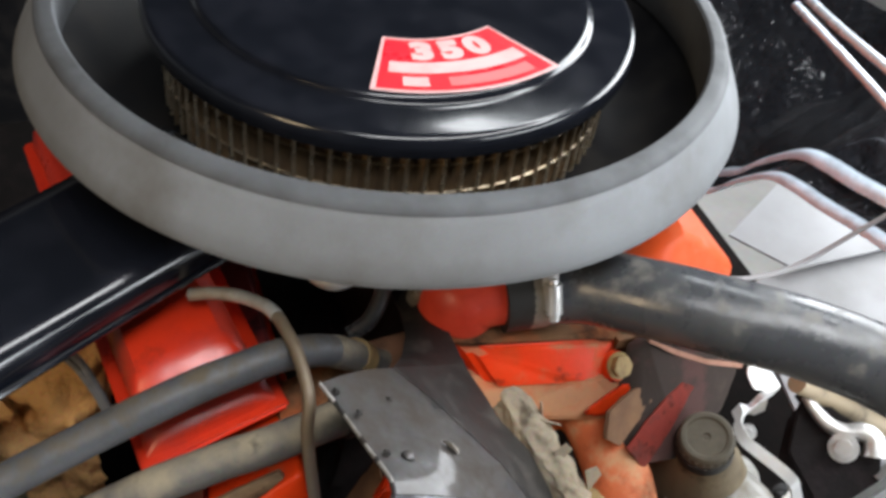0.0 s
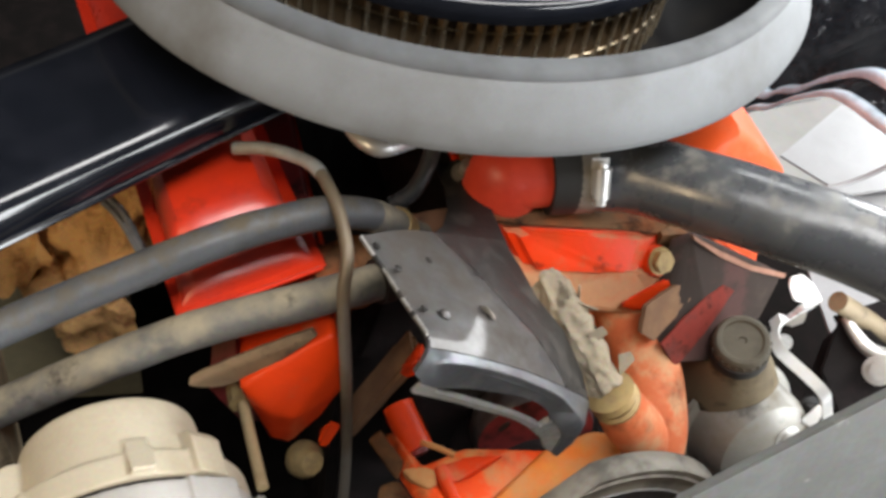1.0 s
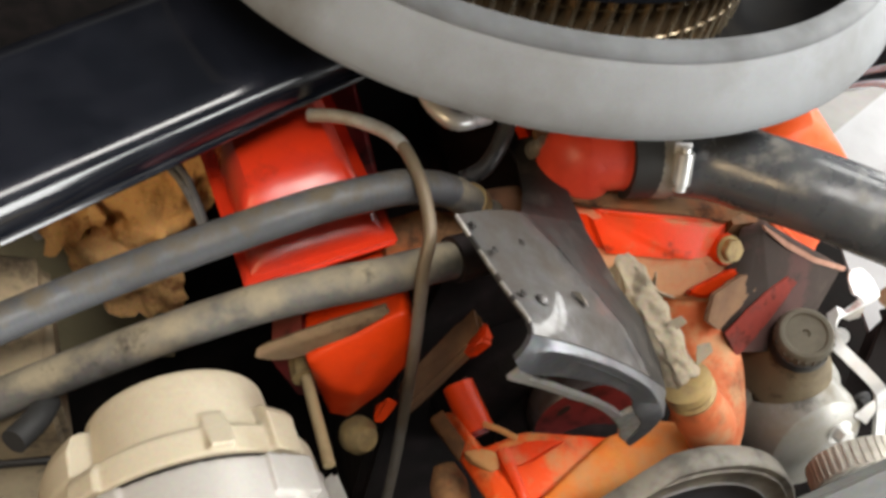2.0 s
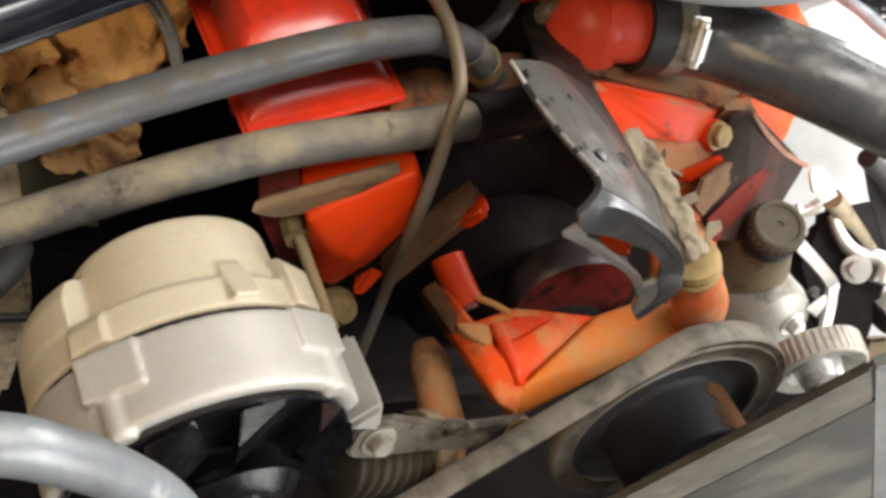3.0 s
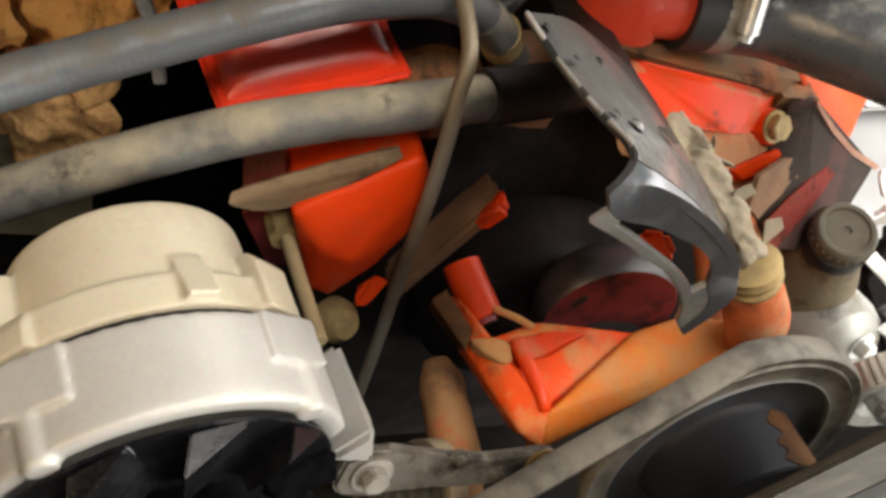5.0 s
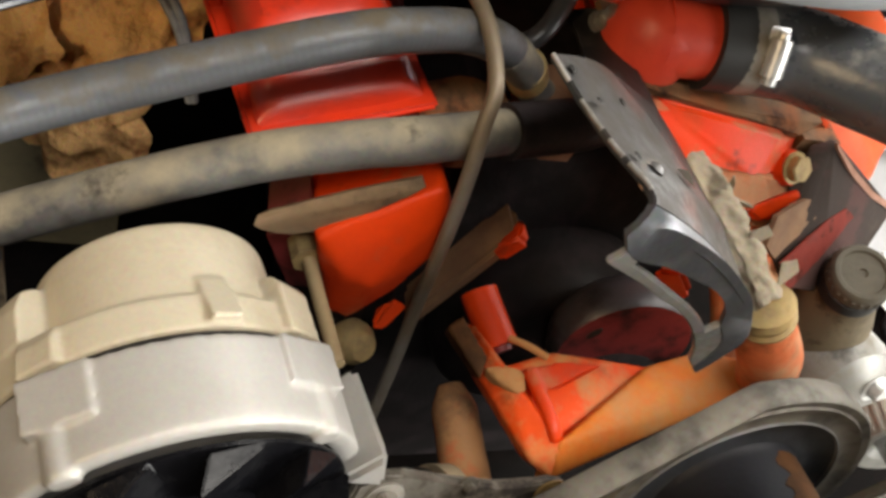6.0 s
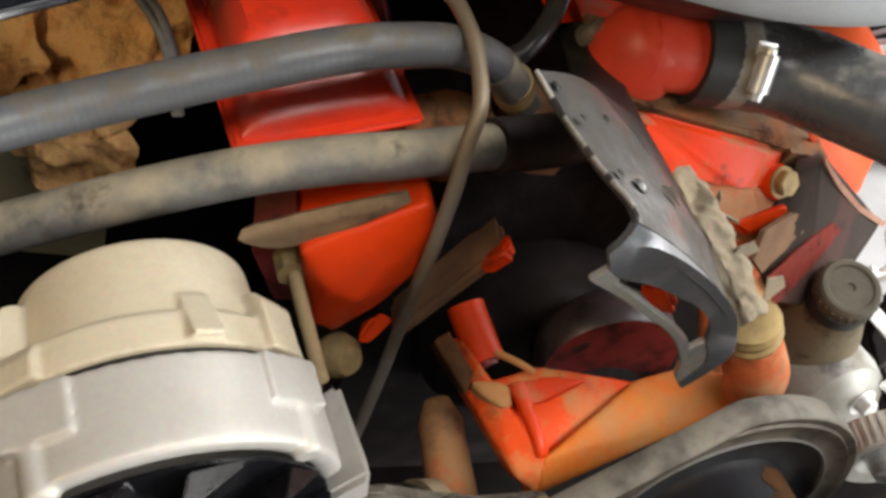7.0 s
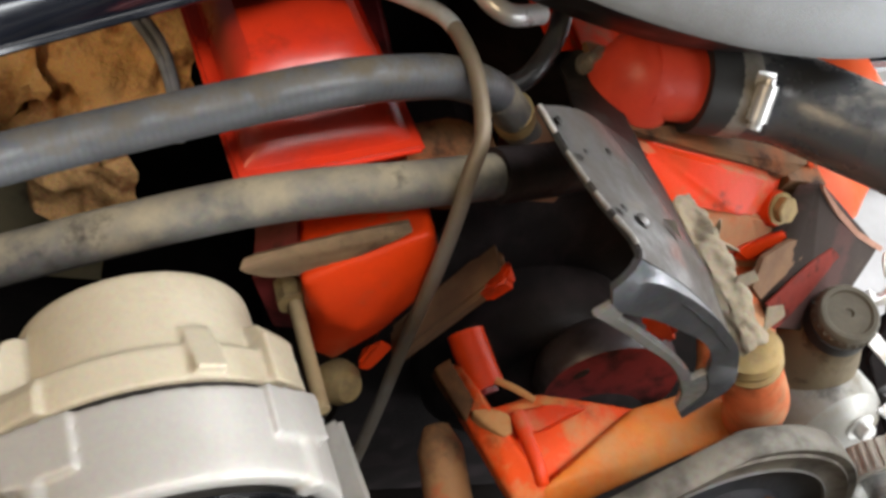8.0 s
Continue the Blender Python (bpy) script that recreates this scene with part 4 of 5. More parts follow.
# ---- alternator ----
def build_alternator():
    c = Vector((-0.245, -0.150, 0.779))
    ob = thing("alternator", "bare cast aluminium alternator with a black fan", "alternator", (c.x, c.y, c.z - 0.07))
    m = basis(c, (0.15, -0.99, 0), (1, 0.15, 0))
    R = 0.0745
    mo = m @ Matrix.Translation((0.003, 0.0190, 0))
    rear = [lathe_bm([(0.0, -0.0205), (0.060, -0.0205), (0.068, -0.0185), (0.0715, -0.0165), (0.0725, -0.001), (0.070, -0.0005), (0.0, -0.0005)], 96, m),
            lathe_bm([(0.0, -0.055), (0.0435, -0.055), (0.0462, -0.0543), (0.0478, -0.0525), (0.0482, -0.049), (0.0498, -0.018), (0.0, -0.016)], 96, mo)]
    ring = [m @ Matrix.Rotation(radians(a), 4, "Z") @ Vector(q) for a in range(138, 253, 6) for q in ((0.030, 0, -0.046), (0.060, 0, -0.046), (0.0675, 0, -0.042), (0.0712, 0, -0.034), (0.0722, 0, -0.018), (0.03, 0, -0.018))]
    rear.append(hull_bm(ring))
    front = [lathe_bm([(0.0, 0.0022), (0.070, 0.0022), (R, 0.0030), (R, 0.034), (0.0742, 0.0385), (0.0728, 0.0398), (0.068, 0.0402), (0.064, 0.0385), (0.060, 0.030), (0.0, 0.030)], 96, m)]
    sub("stator_ring", lathe_bm([(0.0700, -0.0022), (0.0704, 0.0008), (0.0700, 0.0036)], 80, m), M_GRIME, ob, "dark laminated stator edge")
    for a, turn, w1, w2 in ((127, 5, 0.020, 0.031), (50, -3, 0.022, 0.032), (218, 0, 0.022, 0.034), (308, 0, 0.022, 0.034)):
        mm = m @ Matrix.Rotation(radians(a + turn), 4, "Z")
        up_ = 0.012 if a == 127 else 0.0
        rear.append(hull_bm([mm @ Vector(q) for q in ((0.050, -w1 / 2, -0.031 + up_), (0.050, w1 / 2, -0.031 + up_), (0.071, -w1 / 2 + 0.002, -0.0295 + up_), (0.071, w1 / 2 - 0.002, -0.0295 + up_), (0.058, -w1 / 2, -0.001), (0.058, w1 / 2, -0.001), (0.0756, -w1 / 2 + 0.001, -0.001), (0.0756, w1 / 2 - 0.001, -0.001), (0.0750, -w1 / 2 + 0.001, -0.0235 + up_), (0.0750, w1 / 2 - 0.001, -0.0235 + up_))]))
        mm = m @ Matrix.Rotation(radians(a), 4, "Z")
        r1, r2 = (0.0752, 0.0788) if a > 90 else (0.0788, 0.0752)
        front.append(hull_bm([mm @ Vector(q) for q in ((0.062, -w2 / 2, 0.002), (0.062, w2 / 2, 0.002), (r1, -w2 / 2 + 0.002, 0.002), (r2, w2 / 2 - 0.002, 0.002), (0.062, -w2 / 2, 0.024), (0.062, w2 / 2, 0.024), (r1, -w2 / 2 + 0.002, 0.0235), (r2, w2 / 2 - 0.002, 0.0235))]))
        front.append(lathe_bm([(0.0, 0.020), (0.0066, 0.020), (0.0064, 0.0405), (0.0056, 0.0425), (0.0, 0.0425)], 20, mm @ Matrix.Translation((0.0705, 0.004 if a > 90 else -0.004, 0))))
    mm = m @ Matrix.Rotation(radians(77), 4, "Z")
    rear.append(hull_bm([mm @ Vector(q) for q in ((0.056, -0.0075, -0.026), (0.056, 0.0075, -0.026), (0.070, -0.006, -0.025), (0.070, 0.006, -0.025), (0.056, -0.008, -0.003), (0.056, 0.008, -0.003), (0.0775, -0.0065, -0.003), (0.0775, 0.0065, -0.003))]))
    cast("rear_case", rear, M_ALU_TAN, ob, "dusty rear housing with bolt lugs", 0.0012, 4)
    cast("front_case", front, M_ALU, ob, "bare front housing with bolt lugs", 0.0012, 4)
    # mounting ear beside the strap
    sub("ear", hull_bm([(-0.172, -0.147, 0.821), (-0.160, -0.185, 0.811), (-0.176, -0.187, 0.790), (-0.182, -0.146, 0.800), (-0.190, -0.150, 0.780), (-0.175, -0.160, 0.765), (-0.155, -0.188, 0.785), (-0.162, -0.150, 0.790)], 0.0025), M_ALU, ob, "mounting ear")
    fan = sub("fan", lathe_bm([(0.012, 0.046), (0.040, 0.0455), (0.062, 0.0425), (0.0665, 0.0425), (0.0665, 0.0440), (0.044, 0.0490), (0.012, 0.0495)], 48, m), M_FAN, ob, "black stamped cooling fan")
    for k in range(10):
        mm = m @ Matrix.Rotation(2 * math.pi * (k + 0.3) / 10, 4, "Z")
        blade = hull_bm([mm @ Vector(q) for q in ((0.036, -0.012, 0.047), (0.036, 0.004, 0.047), (0.066, -0.014, 0.0435), (0.067, 0.008, 0.046), (0.063, 0.013, 0.060), (0.040, 0.008, 0.060), (0.036, -0.012, 0.0485), (0.066, -0.014, 0.045))], 0.0008)
        sub("fan_blade", blade, M_FAN, fan)
    sub("pulley", lathe_bm([(0.0, 0.058), (0.026, 0.058), (0.034, 0.060), (0.036, 0.062), (0.028, 0.070), (0.028, 0.073), (0.036, 0.081), (0.035, 0.083), (0.024, 0.084), (0.012, 0.080), (0.0, 0.080)], 48, m), M_FAN, ob, "black belt pulley")


build_alternator()


# ---- brackets ----
def build_adjust_bracket():
    """One stamping: a crowned top plate, a folded side, a rounded bend and a slotted front flange."""
    ob = thing("alternator_bracket", "worn dark steel alternator bracket with a curved slot", "bracket", (-0.02, 0.03, 0.86))
    left = [(-0.1150, -0.0800, 0.9420), (-0.1070, -0.0996, 0.9385), (-0.1005, -0.1245, 0.9400), (-0.0965, -0.1430, 0.9440), (-0.0966, -0.1505, 0.9450)]
    crease = [(-0.0685, -0.0580, 0.9160), (-0.0520, -0.0800, 0.9105), (-0.0360, -0.1010, 0.9015), (-0.0220, -0.1190, 0.8930), (-0.0110, -0.1330, 0.8800)]
    outer = [(-0.0100, -0.0300, 0.8710), (-0.0055, -0.0550, 0.8710), (-0.0020, -0.0750, 0.8690), (0.0120, -0.0930, 0.8580), (0.0170, -0.1180, 0.8500)]
    # stations along the flange: inner edge, slot below, slot above, bend line, as (x, z)
    stations = [((-0.1030, 0.9145), (-0.1005, 0.9185), (-0.0985, 0.9225), (-0.1035, 0.9315)),
                ((-0.0920, 0.9075), (-0.0905, 0.9132), (-0.0895, 0.9158), (-0.0900, 0.9365)),
                ((-0.0780, 0.8985), (-0.0760, 0.9035), (-0.0742, 0.9115), (-0.0720, 0.9290)),
                ((-0.0650, 0.8890), (-0.0622, 0.8935), (-0.0565, 0.9030), (-0.0520, 0.9170)),
                ((-0.0530, 0.8810), (-0.0497, 0.8845), (-0.0425, 0.8955), (-0.0340, 0.9030)),
                ((-0.0436, 0.8735), (-0.0400, 0.8765), (-0.0312, 0.8860), (-0.0180, 0.8880)),
                ((-0.0345, 0.8645), (-0.0307, 0.8680), (-0.0238, 0.8765), (-0.0070, 0.8720)),
                ((-0.0265, 0.8545), (-0.0235, 0.8600), (-0.0190, 0.8660), (0.0010, 0.8570)),
                ((-0.0195, 0.8440), (-0.0140, 0.8460), (-0.0070, 0.8470), (0.0035, 0.8450)),
                ((-0.0150, 0.8325), (-0.0120, 0.8290), (-0.0080, 0.8245), (-0.0035, 0.8200))]
    last = len(stations) - 1
    fold = 6
    cols = []
    for k, st in enumerate(stations):
        col = []
        for lf, cr, ou in zip(left, crease, outer):
            lf, cr, ou = Vector(lf), Vector(cr), Vector(ou)
            if k <= fold:
                u = k / fold
                q = lf.lerp(cr, u) + Vector((0.2, 0.1, 0.9)) * 0.0030 * math.sin(math.pi * u)
            else:
                q = cr.lerp(ou, (k - fold) / (last - fold))
            col.append(q)
        yf = -0.1585 + 0.005 * k / last
        front = [Vector((x, yf, z)) for x, z in st]
        run = col[-1] - col[-2]
        ctrl = col[-1] + run * 0.5
        ctrl.y = yf + 0.0015
        for w in (0.3, 0.55, 0.8):
            col.append(col[4] * (1 - w) ** 2 + ctrl * 2 * w * (1 - w) + front[3] * w * w)
        col += [front[3], front[2], front[1], front[0]]
        cols.append(col)
    # finer columns
    steps = 4
    rows = [spline([c[r] for c in cols], steps) for r in range(len(cols[0]))]
    n_ = len(rows)

    def pressed(first, final, c0, c1, mat_, name, label):
        bm = bmesh.new()
        vs = [[bm.verts.new(q) for q in r] for r in [row[c0:c1 + 1] for row in rows[first:final + 1]]]
        for r in range(final - first):
            for k in range(len(vs[0]) - 1):
                if r + first == n_ - 3 and steps <= k + c0 < 7 * steps:
                    continue
                bm.faces.new((vs[r][k], vs[r][k + 1], vs[r + 1][k + 1], vs[r + 1][k]))
        bmesh.ops.recalc_face_normals(bm, faces=bm.faces[:])
        bmesh.ops.solidify(bm, geom=bm.faces[:], thickness=0.0032)
        rim = [e for e in bm.edges if len(e.link_faces) == 2 and e.calc_face_angle(0) > 1.2]
        bmesh.ops.bevel(bm, geom=rim, offset=0.0007, segments=2, affect="EDGES", clamp_overlap=True)
        return sub(name, bm, mat_, ob, label, 60)

    far = len(rows[0]) - 1
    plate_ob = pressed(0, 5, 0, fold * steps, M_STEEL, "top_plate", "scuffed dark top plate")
    # same stamping: the side's shade and bend's dark reflection are in their colours
    pressed(0, 5, fold * steps, far, M_BLACK_WORN, "folded_side", "folded side, its shade put into the black colour")
    pressed(5, 9, 0, far, M_BEND, "rounded_bend", "rounded bend, its dark blue-grey reflection in the colour")
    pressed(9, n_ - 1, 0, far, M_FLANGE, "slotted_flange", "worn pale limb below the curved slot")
    arm = [[(-0.0340, 0.050, 0.8600), (-0.0200, 0.050, 0.8640), (-0.0080, 0.050, 0.8650)], [(-0.0335, 0.030, 0.8625), (-0.0210, 0.030, 0.8665), (-0.0095, 0.030, 0.8675)],
           [(-0.0370, 0.005, 0.8650), (-0.0220, 0.006, 0.8690), (-0.0095, 0.007, 0.8672)], [(-0.0500, -0.025, 0.8830), (-0.0300, -0.024, 0.8770), (-0.0095, -0.023, 0.8705)],
           [(-0.0640, -0.050, 0.9060), (-0.0400, -0.044, 0.8900), (-0.0085, -0.036, 0.8700)], [(-0.0680, -0.060, 0.9140), (-0.0400, -0.050, 0.8940), (-0.0070, -0.048, 0.8690)]]
    sub("arm", sheet_bm([spline(r, 3) for r in arm], 0.0035), M_BLACK_WORN, ob, "worn black arm", 60)
    edge_ = spline([Vector(q) + Vector((-0.0003, 0, -0.0006)) for q in left], 5)
    rng = random.Random(8)
    at = 0
    while at < len(edge_) - 3:
        k = rng.randint(2, 5)
        sub("worn_edge", tube_bm(edge_[at:at + k + 1], rng.uniform(0.0008, 0.0013), 8, 2, True, 0.4), M_BRIGHT_STEEL, plate_ob, "bright worn edge")
        at += k + rng.randint(1, 2)

    def on_plate(x, y):
        """A place on the top plate."""
        u = (y + 0.080) / (-0.143 + 0.080)
        lf = Vector(left[0]).lerp(Vector(left[3]), u)
        cr = Vector(crease[0]).lerp(Vector(crease[3]), u)
        w = (x - lf.x) / (cr.x - lf.x)
        return lf.lerp(cr, w) + Vector((0.2, 0.1, 0.9)) * (0.0030 * math.sin(math.pi * w) + 0.0006)

    n = Vector((0.52, 0.18, 0.84)).normalized()
    for x, y in ((-0.108, -0.088), (-0.100, -0.104), (-0.080, -0.100), (-0.093, -0.130)):
        sub("rust_hole", lathe_bm([(0.0, 0.0), (0.0012, 0.0004), (0.0022, -0.0005)], 10, basis(on_plate(x, y), n, (1, 0, 0))), M_GRIME, plate_ob)
    sub("dimple", lathe_bm([(0.0, 0.0014), (0.002, 0.0012), (0.0036, -0.0004)], 14, basis(on_plate(-0.082, -0.134), n, (1, 0, 0))), M_STEEL, plate_ob)
    p_ = on_plate(-0.060, -0.128)
    sub("tear", hull_bm([p_, p_ + Vector((0.008, -0.010, -0.002)), p_ + Vector((0.010, -0.004, -0.005)), p_ + Vector((0.004, -0.003, 0.0025))], 0.0004), M_DULL_STEEL, plate_ob, "torn bright burr")
    sub("bolt", bolt_bm(basis((-0.0195, 0.034, 0.8665), (0, -0.3, 1), (1, 0, 0)), 0.0062, 0.006, 1.3), M_DULL_STEEL, ob, "grey hexagon bolt")
    sub("stud", tube_bm([(-0.0195, 0.034, 0.872), (-0.0195, 0.031, 0.880)], 0.0034, 12, 2, False), M_BRIGHT_STEEL, ob, "bright stud end")


build_adjust_bracket()

strap = thing("pivot_strap", "dull steel strap bolted between alternator and water pump", "bracket", (-0.1, -0.18, 0.75))
sv = Vector((0.105, 0.011, -0.0265)).normalized()
ms = basis((-0.157, -0.183, 0.776), Vector((0.1, -1, 0.35)), sv)
k_ = [(-0.013, -0.008), (-0.008, -0.014), (0.004, -0.0155), (0.018, -0.012), (0.036, -0.0105), (0.058, -0.0125), (0.080, -0.009), (0.098, -0.005), (0.104, 0.002), (0.101, 0.009), (0.093, 0.0105), (0.080, 0.007), (0.062, 0.005), (0.042, 0.0055), (0.026, 0.009), (0.010, 0.0115), (-0.004, 0.0115), (-0.012, 0.006)]
sub("strap", prism_bm(k_, 0.006, ms, 0.0015), M_STRAP, strap)
sub("bolt", bolt_bm(ms @ Matrix.Translation((0.003, -0.001, 0.006)), 0.0065, 0.006), M_DULL_STEEL, strap, "dull hexagon bolt")
sub("rivet", bolt_bm(ms @ Matrix.Translation((0.045, 0.006, 0.004)), 0.0035, 0.004), M_STRAP, strap)
sub("rivet", bolt_bm(ms @ Matrix.Translation((0.072, -0.004, 0.005)), 0.0035, 0.004), M_STRAP, strap)
sub("bolt", bolt_bm(ms @ Matrix.Translation((0.094, 0.003, 0.006)), 0.006, 0.006), M_BRASS, strap, "brassy hexagon bolt")


bel = thing("ribbed_bellows", "brown ribbed rubber bellows under the alternator strap", "bellows", (-0.135, -0.185, 0.70))
prof_ = []
for k in range(7):
    prof_ += [(0.020, 0.008 * k), (0.0225, 0.008 * k + 0.002), (0.0225, 0.008 * k + 0.004), (0.020, 0.008 * k + 0.006)]
mbel = basis((-0.165, -0.182, 0.735), (0.95, 0.1, -0.28), (0, 1, 0))
sub("folds", lathe_bm([(0.0, 0.0)] + prof_ + [(0.0, 0.056)], 36, mbel), M_BELLOWS, bel)
sub("end_ring", lathe_bm([(0.0, 0.057), (0.024, 0.057), (0.024, 0.068), (0.0, 0.068)], 36, mbel), M_TAN, bel, "yellowish end ring")


# ---- water pump and pulleys ----
def build_pump():
    ob = thing("water_pump", "dusty orange cast water pump with a hose neck", "water pump", (0.03, -0.12, 0.62))
    dn, bk_ = Vector((0.002, 0.006, -0.026)), Vector((0.003, 0.010, -0.015))
    bar = [Vector(q) for q in ((-0.052, -0.172, 0.743), (-0.049, -0.158, 0.755), (0.008, -0.133, 0.763), (0.012, -0.120, 0.766), (0.045, -0.114, 0.771), (0.045, -0.123, 0.768), (0.070, -0.122, 0.776), (0.066, -0.140, 0.770), (-0.030, -0.164, 0.742), (0.045, -0.139, 0.748), (0.082, -0.131, 0.754))]
    arm = [Vector(q) for q in ((-0.081, -0.078, 0.737), (-0.079, -0.115, 0.744), (-0.061, -0.163, 0.743), (-0.052, -0.173, 0.744), (-0.046, -0.158, 0.755), (-0.070, -0.116, 0.758), (-0.077, -0.085, 0.751))]
    face = hull_bm([(-0.074, -0.112, 0.7470), (-0.016, -0.112, 0.7570), (0.024, -0.118, 0.7590), (-0.050, -0.160, 0.7430), (-0.066, -0.138, 0.7450), (-0.035, -0.103, 0.7520), (-0.04, -0.13, 0.735), (-0.04, -0.10, 0.735), (0.01, -0.115, 0.735)])
    seat = hull_bm([(-0.080, -0.112, 0.7545), (-0.067, -0.113, 0.7572), (-0.058, -0.118, 0.7580), (-0.060, -0.130, 0.7583), (-0.066, -0.131, 0.7580), (-0.075, -0.122, 0.7567), (-0.074, -0.115, 0.73), (-0.060, -0.122, 0.73)])
    ridge = [tube_bm([(-0.056, -0.117, 0.7575), (-0.0535, -0.130, 0.7575), (-0.050, -0.147, 0.7560), (-0.048, -0.156, 0.752)], 0.0040, 12, 4),
             hull_bm([(-0.056, -0.116, 0.7590), (-0.035, -0.113, 0.7600), (-0.012, -0.116, 0.7600), (-0.029, -0.122, 0.7592), (-0.046, -0.129, 0.7585), (-0.054, -0.130, 0.758), (-0.05, -0.118, 0.74), (-0.02, -0.118, 0.74)])]
    cast("bar", [hull_bm([*bar, *(q + dn for q in bar)])], M_BAR, ob, "dusty orange-brown bar of the casting")
    cast("casting", [hull_bm([*arm, *(q + bk_ for q in arm)]), face], M_CAST, ob, "dusty orange forked casting", 0.0016, 8)
    cast("seat", [seat], M_SEAT, ob, "tan dust-caked seat of the stub", 0.0014, 14)
    cast("ridge", ridge, M_ORANGE, ob, "bright orange ridge", 0.0012, 6)
    sub("seam_edge", tube_bm([(-0.064, -0.099, 0.7600), (-0.054, -0.106, 0.7620), (-0.045, -0.112, 0.7610)], 0.0020, 8, 3), M_SEAT, ob, "tan casting seam")
    cast("side_wing", [hull_bm([(-0.098, -0.092, 0.7600), (-0.088, -0.086, 0.7620), (-0.076, -0.108, 0.7560), (-0.084, -0.122, 0.7560), (-0.092, -0.085, 0.74), (-0.078, -0.110, 0.735)])], M_RUST, ob, "grimy rust-brown wing of the casting", 0.0016, 6)
    sub("lower_leg", tube_bm([(-0.078, -0.098, 0.704), (-0.077, -0.13, 0.699), (-0.075, -0.156, 0.688), (-0.071, -0.17, 0.66)], lambda u: min(0.0125, 0.0075 + 0.035 * u) + 0.004 * u, 18, 8, True, 0.10), M_LEG, ob, "dust-caked leg of the casting")
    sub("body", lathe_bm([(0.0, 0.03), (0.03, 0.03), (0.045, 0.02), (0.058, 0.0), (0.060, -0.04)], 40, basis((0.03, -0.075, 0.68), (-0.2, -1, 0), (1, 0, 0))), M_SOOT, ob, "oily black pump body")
    mcov = basis((0.0225, -0.0925, 0.7350), (-0.06, -1.0, 0.10), (1, 0, 0))
    shell_ob = sub("round_shell", lathe_bm([(0.0405, -0.0004), (0.0418, -0.0022), (0.0428, -0.008), (0.0432, -0.015), (0.0395, -0.024), (0.030, -0.032)], 72, mcov), M_PURPLE_GREY, ob, "oily purple-grey round shell")
    sub("shell_face", lathe_bm([(0.0, -0.0030), (0.022, -0.0022), (0.034, -0.0008), (0.0406, -0.0003)], 72, mcov), M_DARKRED, shell_ob, "oily dark red face")
    sub("drain_hole", lathe_bm([(0.0, 0.0010), (0.0028, 0.0008), (0.0034, -0.0016)], 16, mcov @ Matrix.Translation((-0.0245, 0.0120, -0.0018)) @ Matrix.Scale(2.0, 4, (0.5, 0.85, 0))), M_GRIME, shell_ob, "dark slot in the face")
    nub_ob = sub("nub", tube_bm([(-0.0715, -0.066, 0.7535), (-0.069, -0.076, 0.751), (-0.063, -0.097, 0.746)], 0.0105, 22, 4), M_ORANGE, ob, "bright orange pipe stub")
    sub("nub_hole", tube_bm([(-0.0632, -0.096, 0.7462), (-0.0622, -0.0995, 0.7452)], 0.0062, 16, 2, False), M_DARKRED, nub_ob, "dark hole of the stub")
    sub("outlet", tube_bm([(0.037, -0.1305, 0.835), (0.050, -0.133, 0.817), (0.065, -0.135, 0.797), (0.076, -0.131, 0.772), (0.078, -0.122, 0.745)], lambda u: 0.0135 + 0.0035 * math.sin(math.pi * min(1.0, 1.3 * u)), 28, 6, True, 0.05), M_PINK_CAST, ob, "faded orange hose outlet", 80)
    ring = tube_bm([(0.030, -0.1285, 0.846), (0.034, -0.1300, 0.840), (0.040, -0.1310, 0.832)], lambda u: min(0.0138, 0.006 + 0.05 * u) + 0.002 * math.sin(3 * math.pi * u) ** 2, 26, 5, True, 0.10)
    sub("ring", ring, M_BRASS, ob, "corroded brass ring")
    neck_path = [Vector(q) for q in ((0.018, -0.046, 0.848), (0.020, -0.072, 0.850), (0.025, -0.100, 0.849), (0.034, -0.130, 0.841))]
    sub("neck", lumpy_bm([q + Vector((0.0108 * math.cos(a), 0.004 * math.cos(a), 0.0108 * math.sin(a))) for q in neck_path for a in (0.3, 1.35, 2.4, 3.44, 4.5, 5.5)], 9, 0.004, 90), M_GASKET, ob, "tan crumbling hose neck", 50)
    rng = random.Random(4)
    for k in range(6):
        q = neck_path[0].lerp(neck_path[3], rng.uniform(0.1, 0.95))
        a = rng.uniform(-0.5, 1.9)
        o = q + Vector((0.011 * math.cos(a), rng.uniform(-0.006, 0.006), 0.0120 * math.sin(a) + 0.002))
        d1 = Vector((rng.uniform(-0.3, 1), rng.uniform(-1, 1), rng.uniform(-0.2, 0.8))).normalized() * rng.uniform(0.006, 0.012)
        d2 = Vector((rng.uniform(-1, 1), rng.uniform(-1, 1), rng.uniform(-1, 0.3))).normalized() * rng.uniform(0.005, 0.009)
        th = d1.cross(d2).normalized() * 0.0012
        sub("flake", hull_bm([o - d2, o + d2, o + d1 + d2 * 0.4, o + d1 * 0.8 - d2 * 0.7, o - d2 + th, o + d2 + th, o + d1 + d2 * 0.4 + th], 0.0003), M_GASKET, ob)
    sub("side_casting", tube_bm([(0.106, -0.010, 0.772), (0.110, -0.040, 0.764), (0.112, -0.070, 0.752), (0.110, -0.096, 0.732), (0.106, -0.112, 0.70)], lambda u: 0.0225 + 0.003 * u, 28, 6, True, 0.05), M_PINK_CAST, ob, "dusty orange rounded casting")
    sub("plug", tube_bm([(0.119, -0.074, 0.757), (0.126, -0.081, 0.765)], lambda u: 0.0068 - 0.001 * u, 16, 2, False), M_RUSTY_CAST, ob, "rusty core plug")


build_pump()

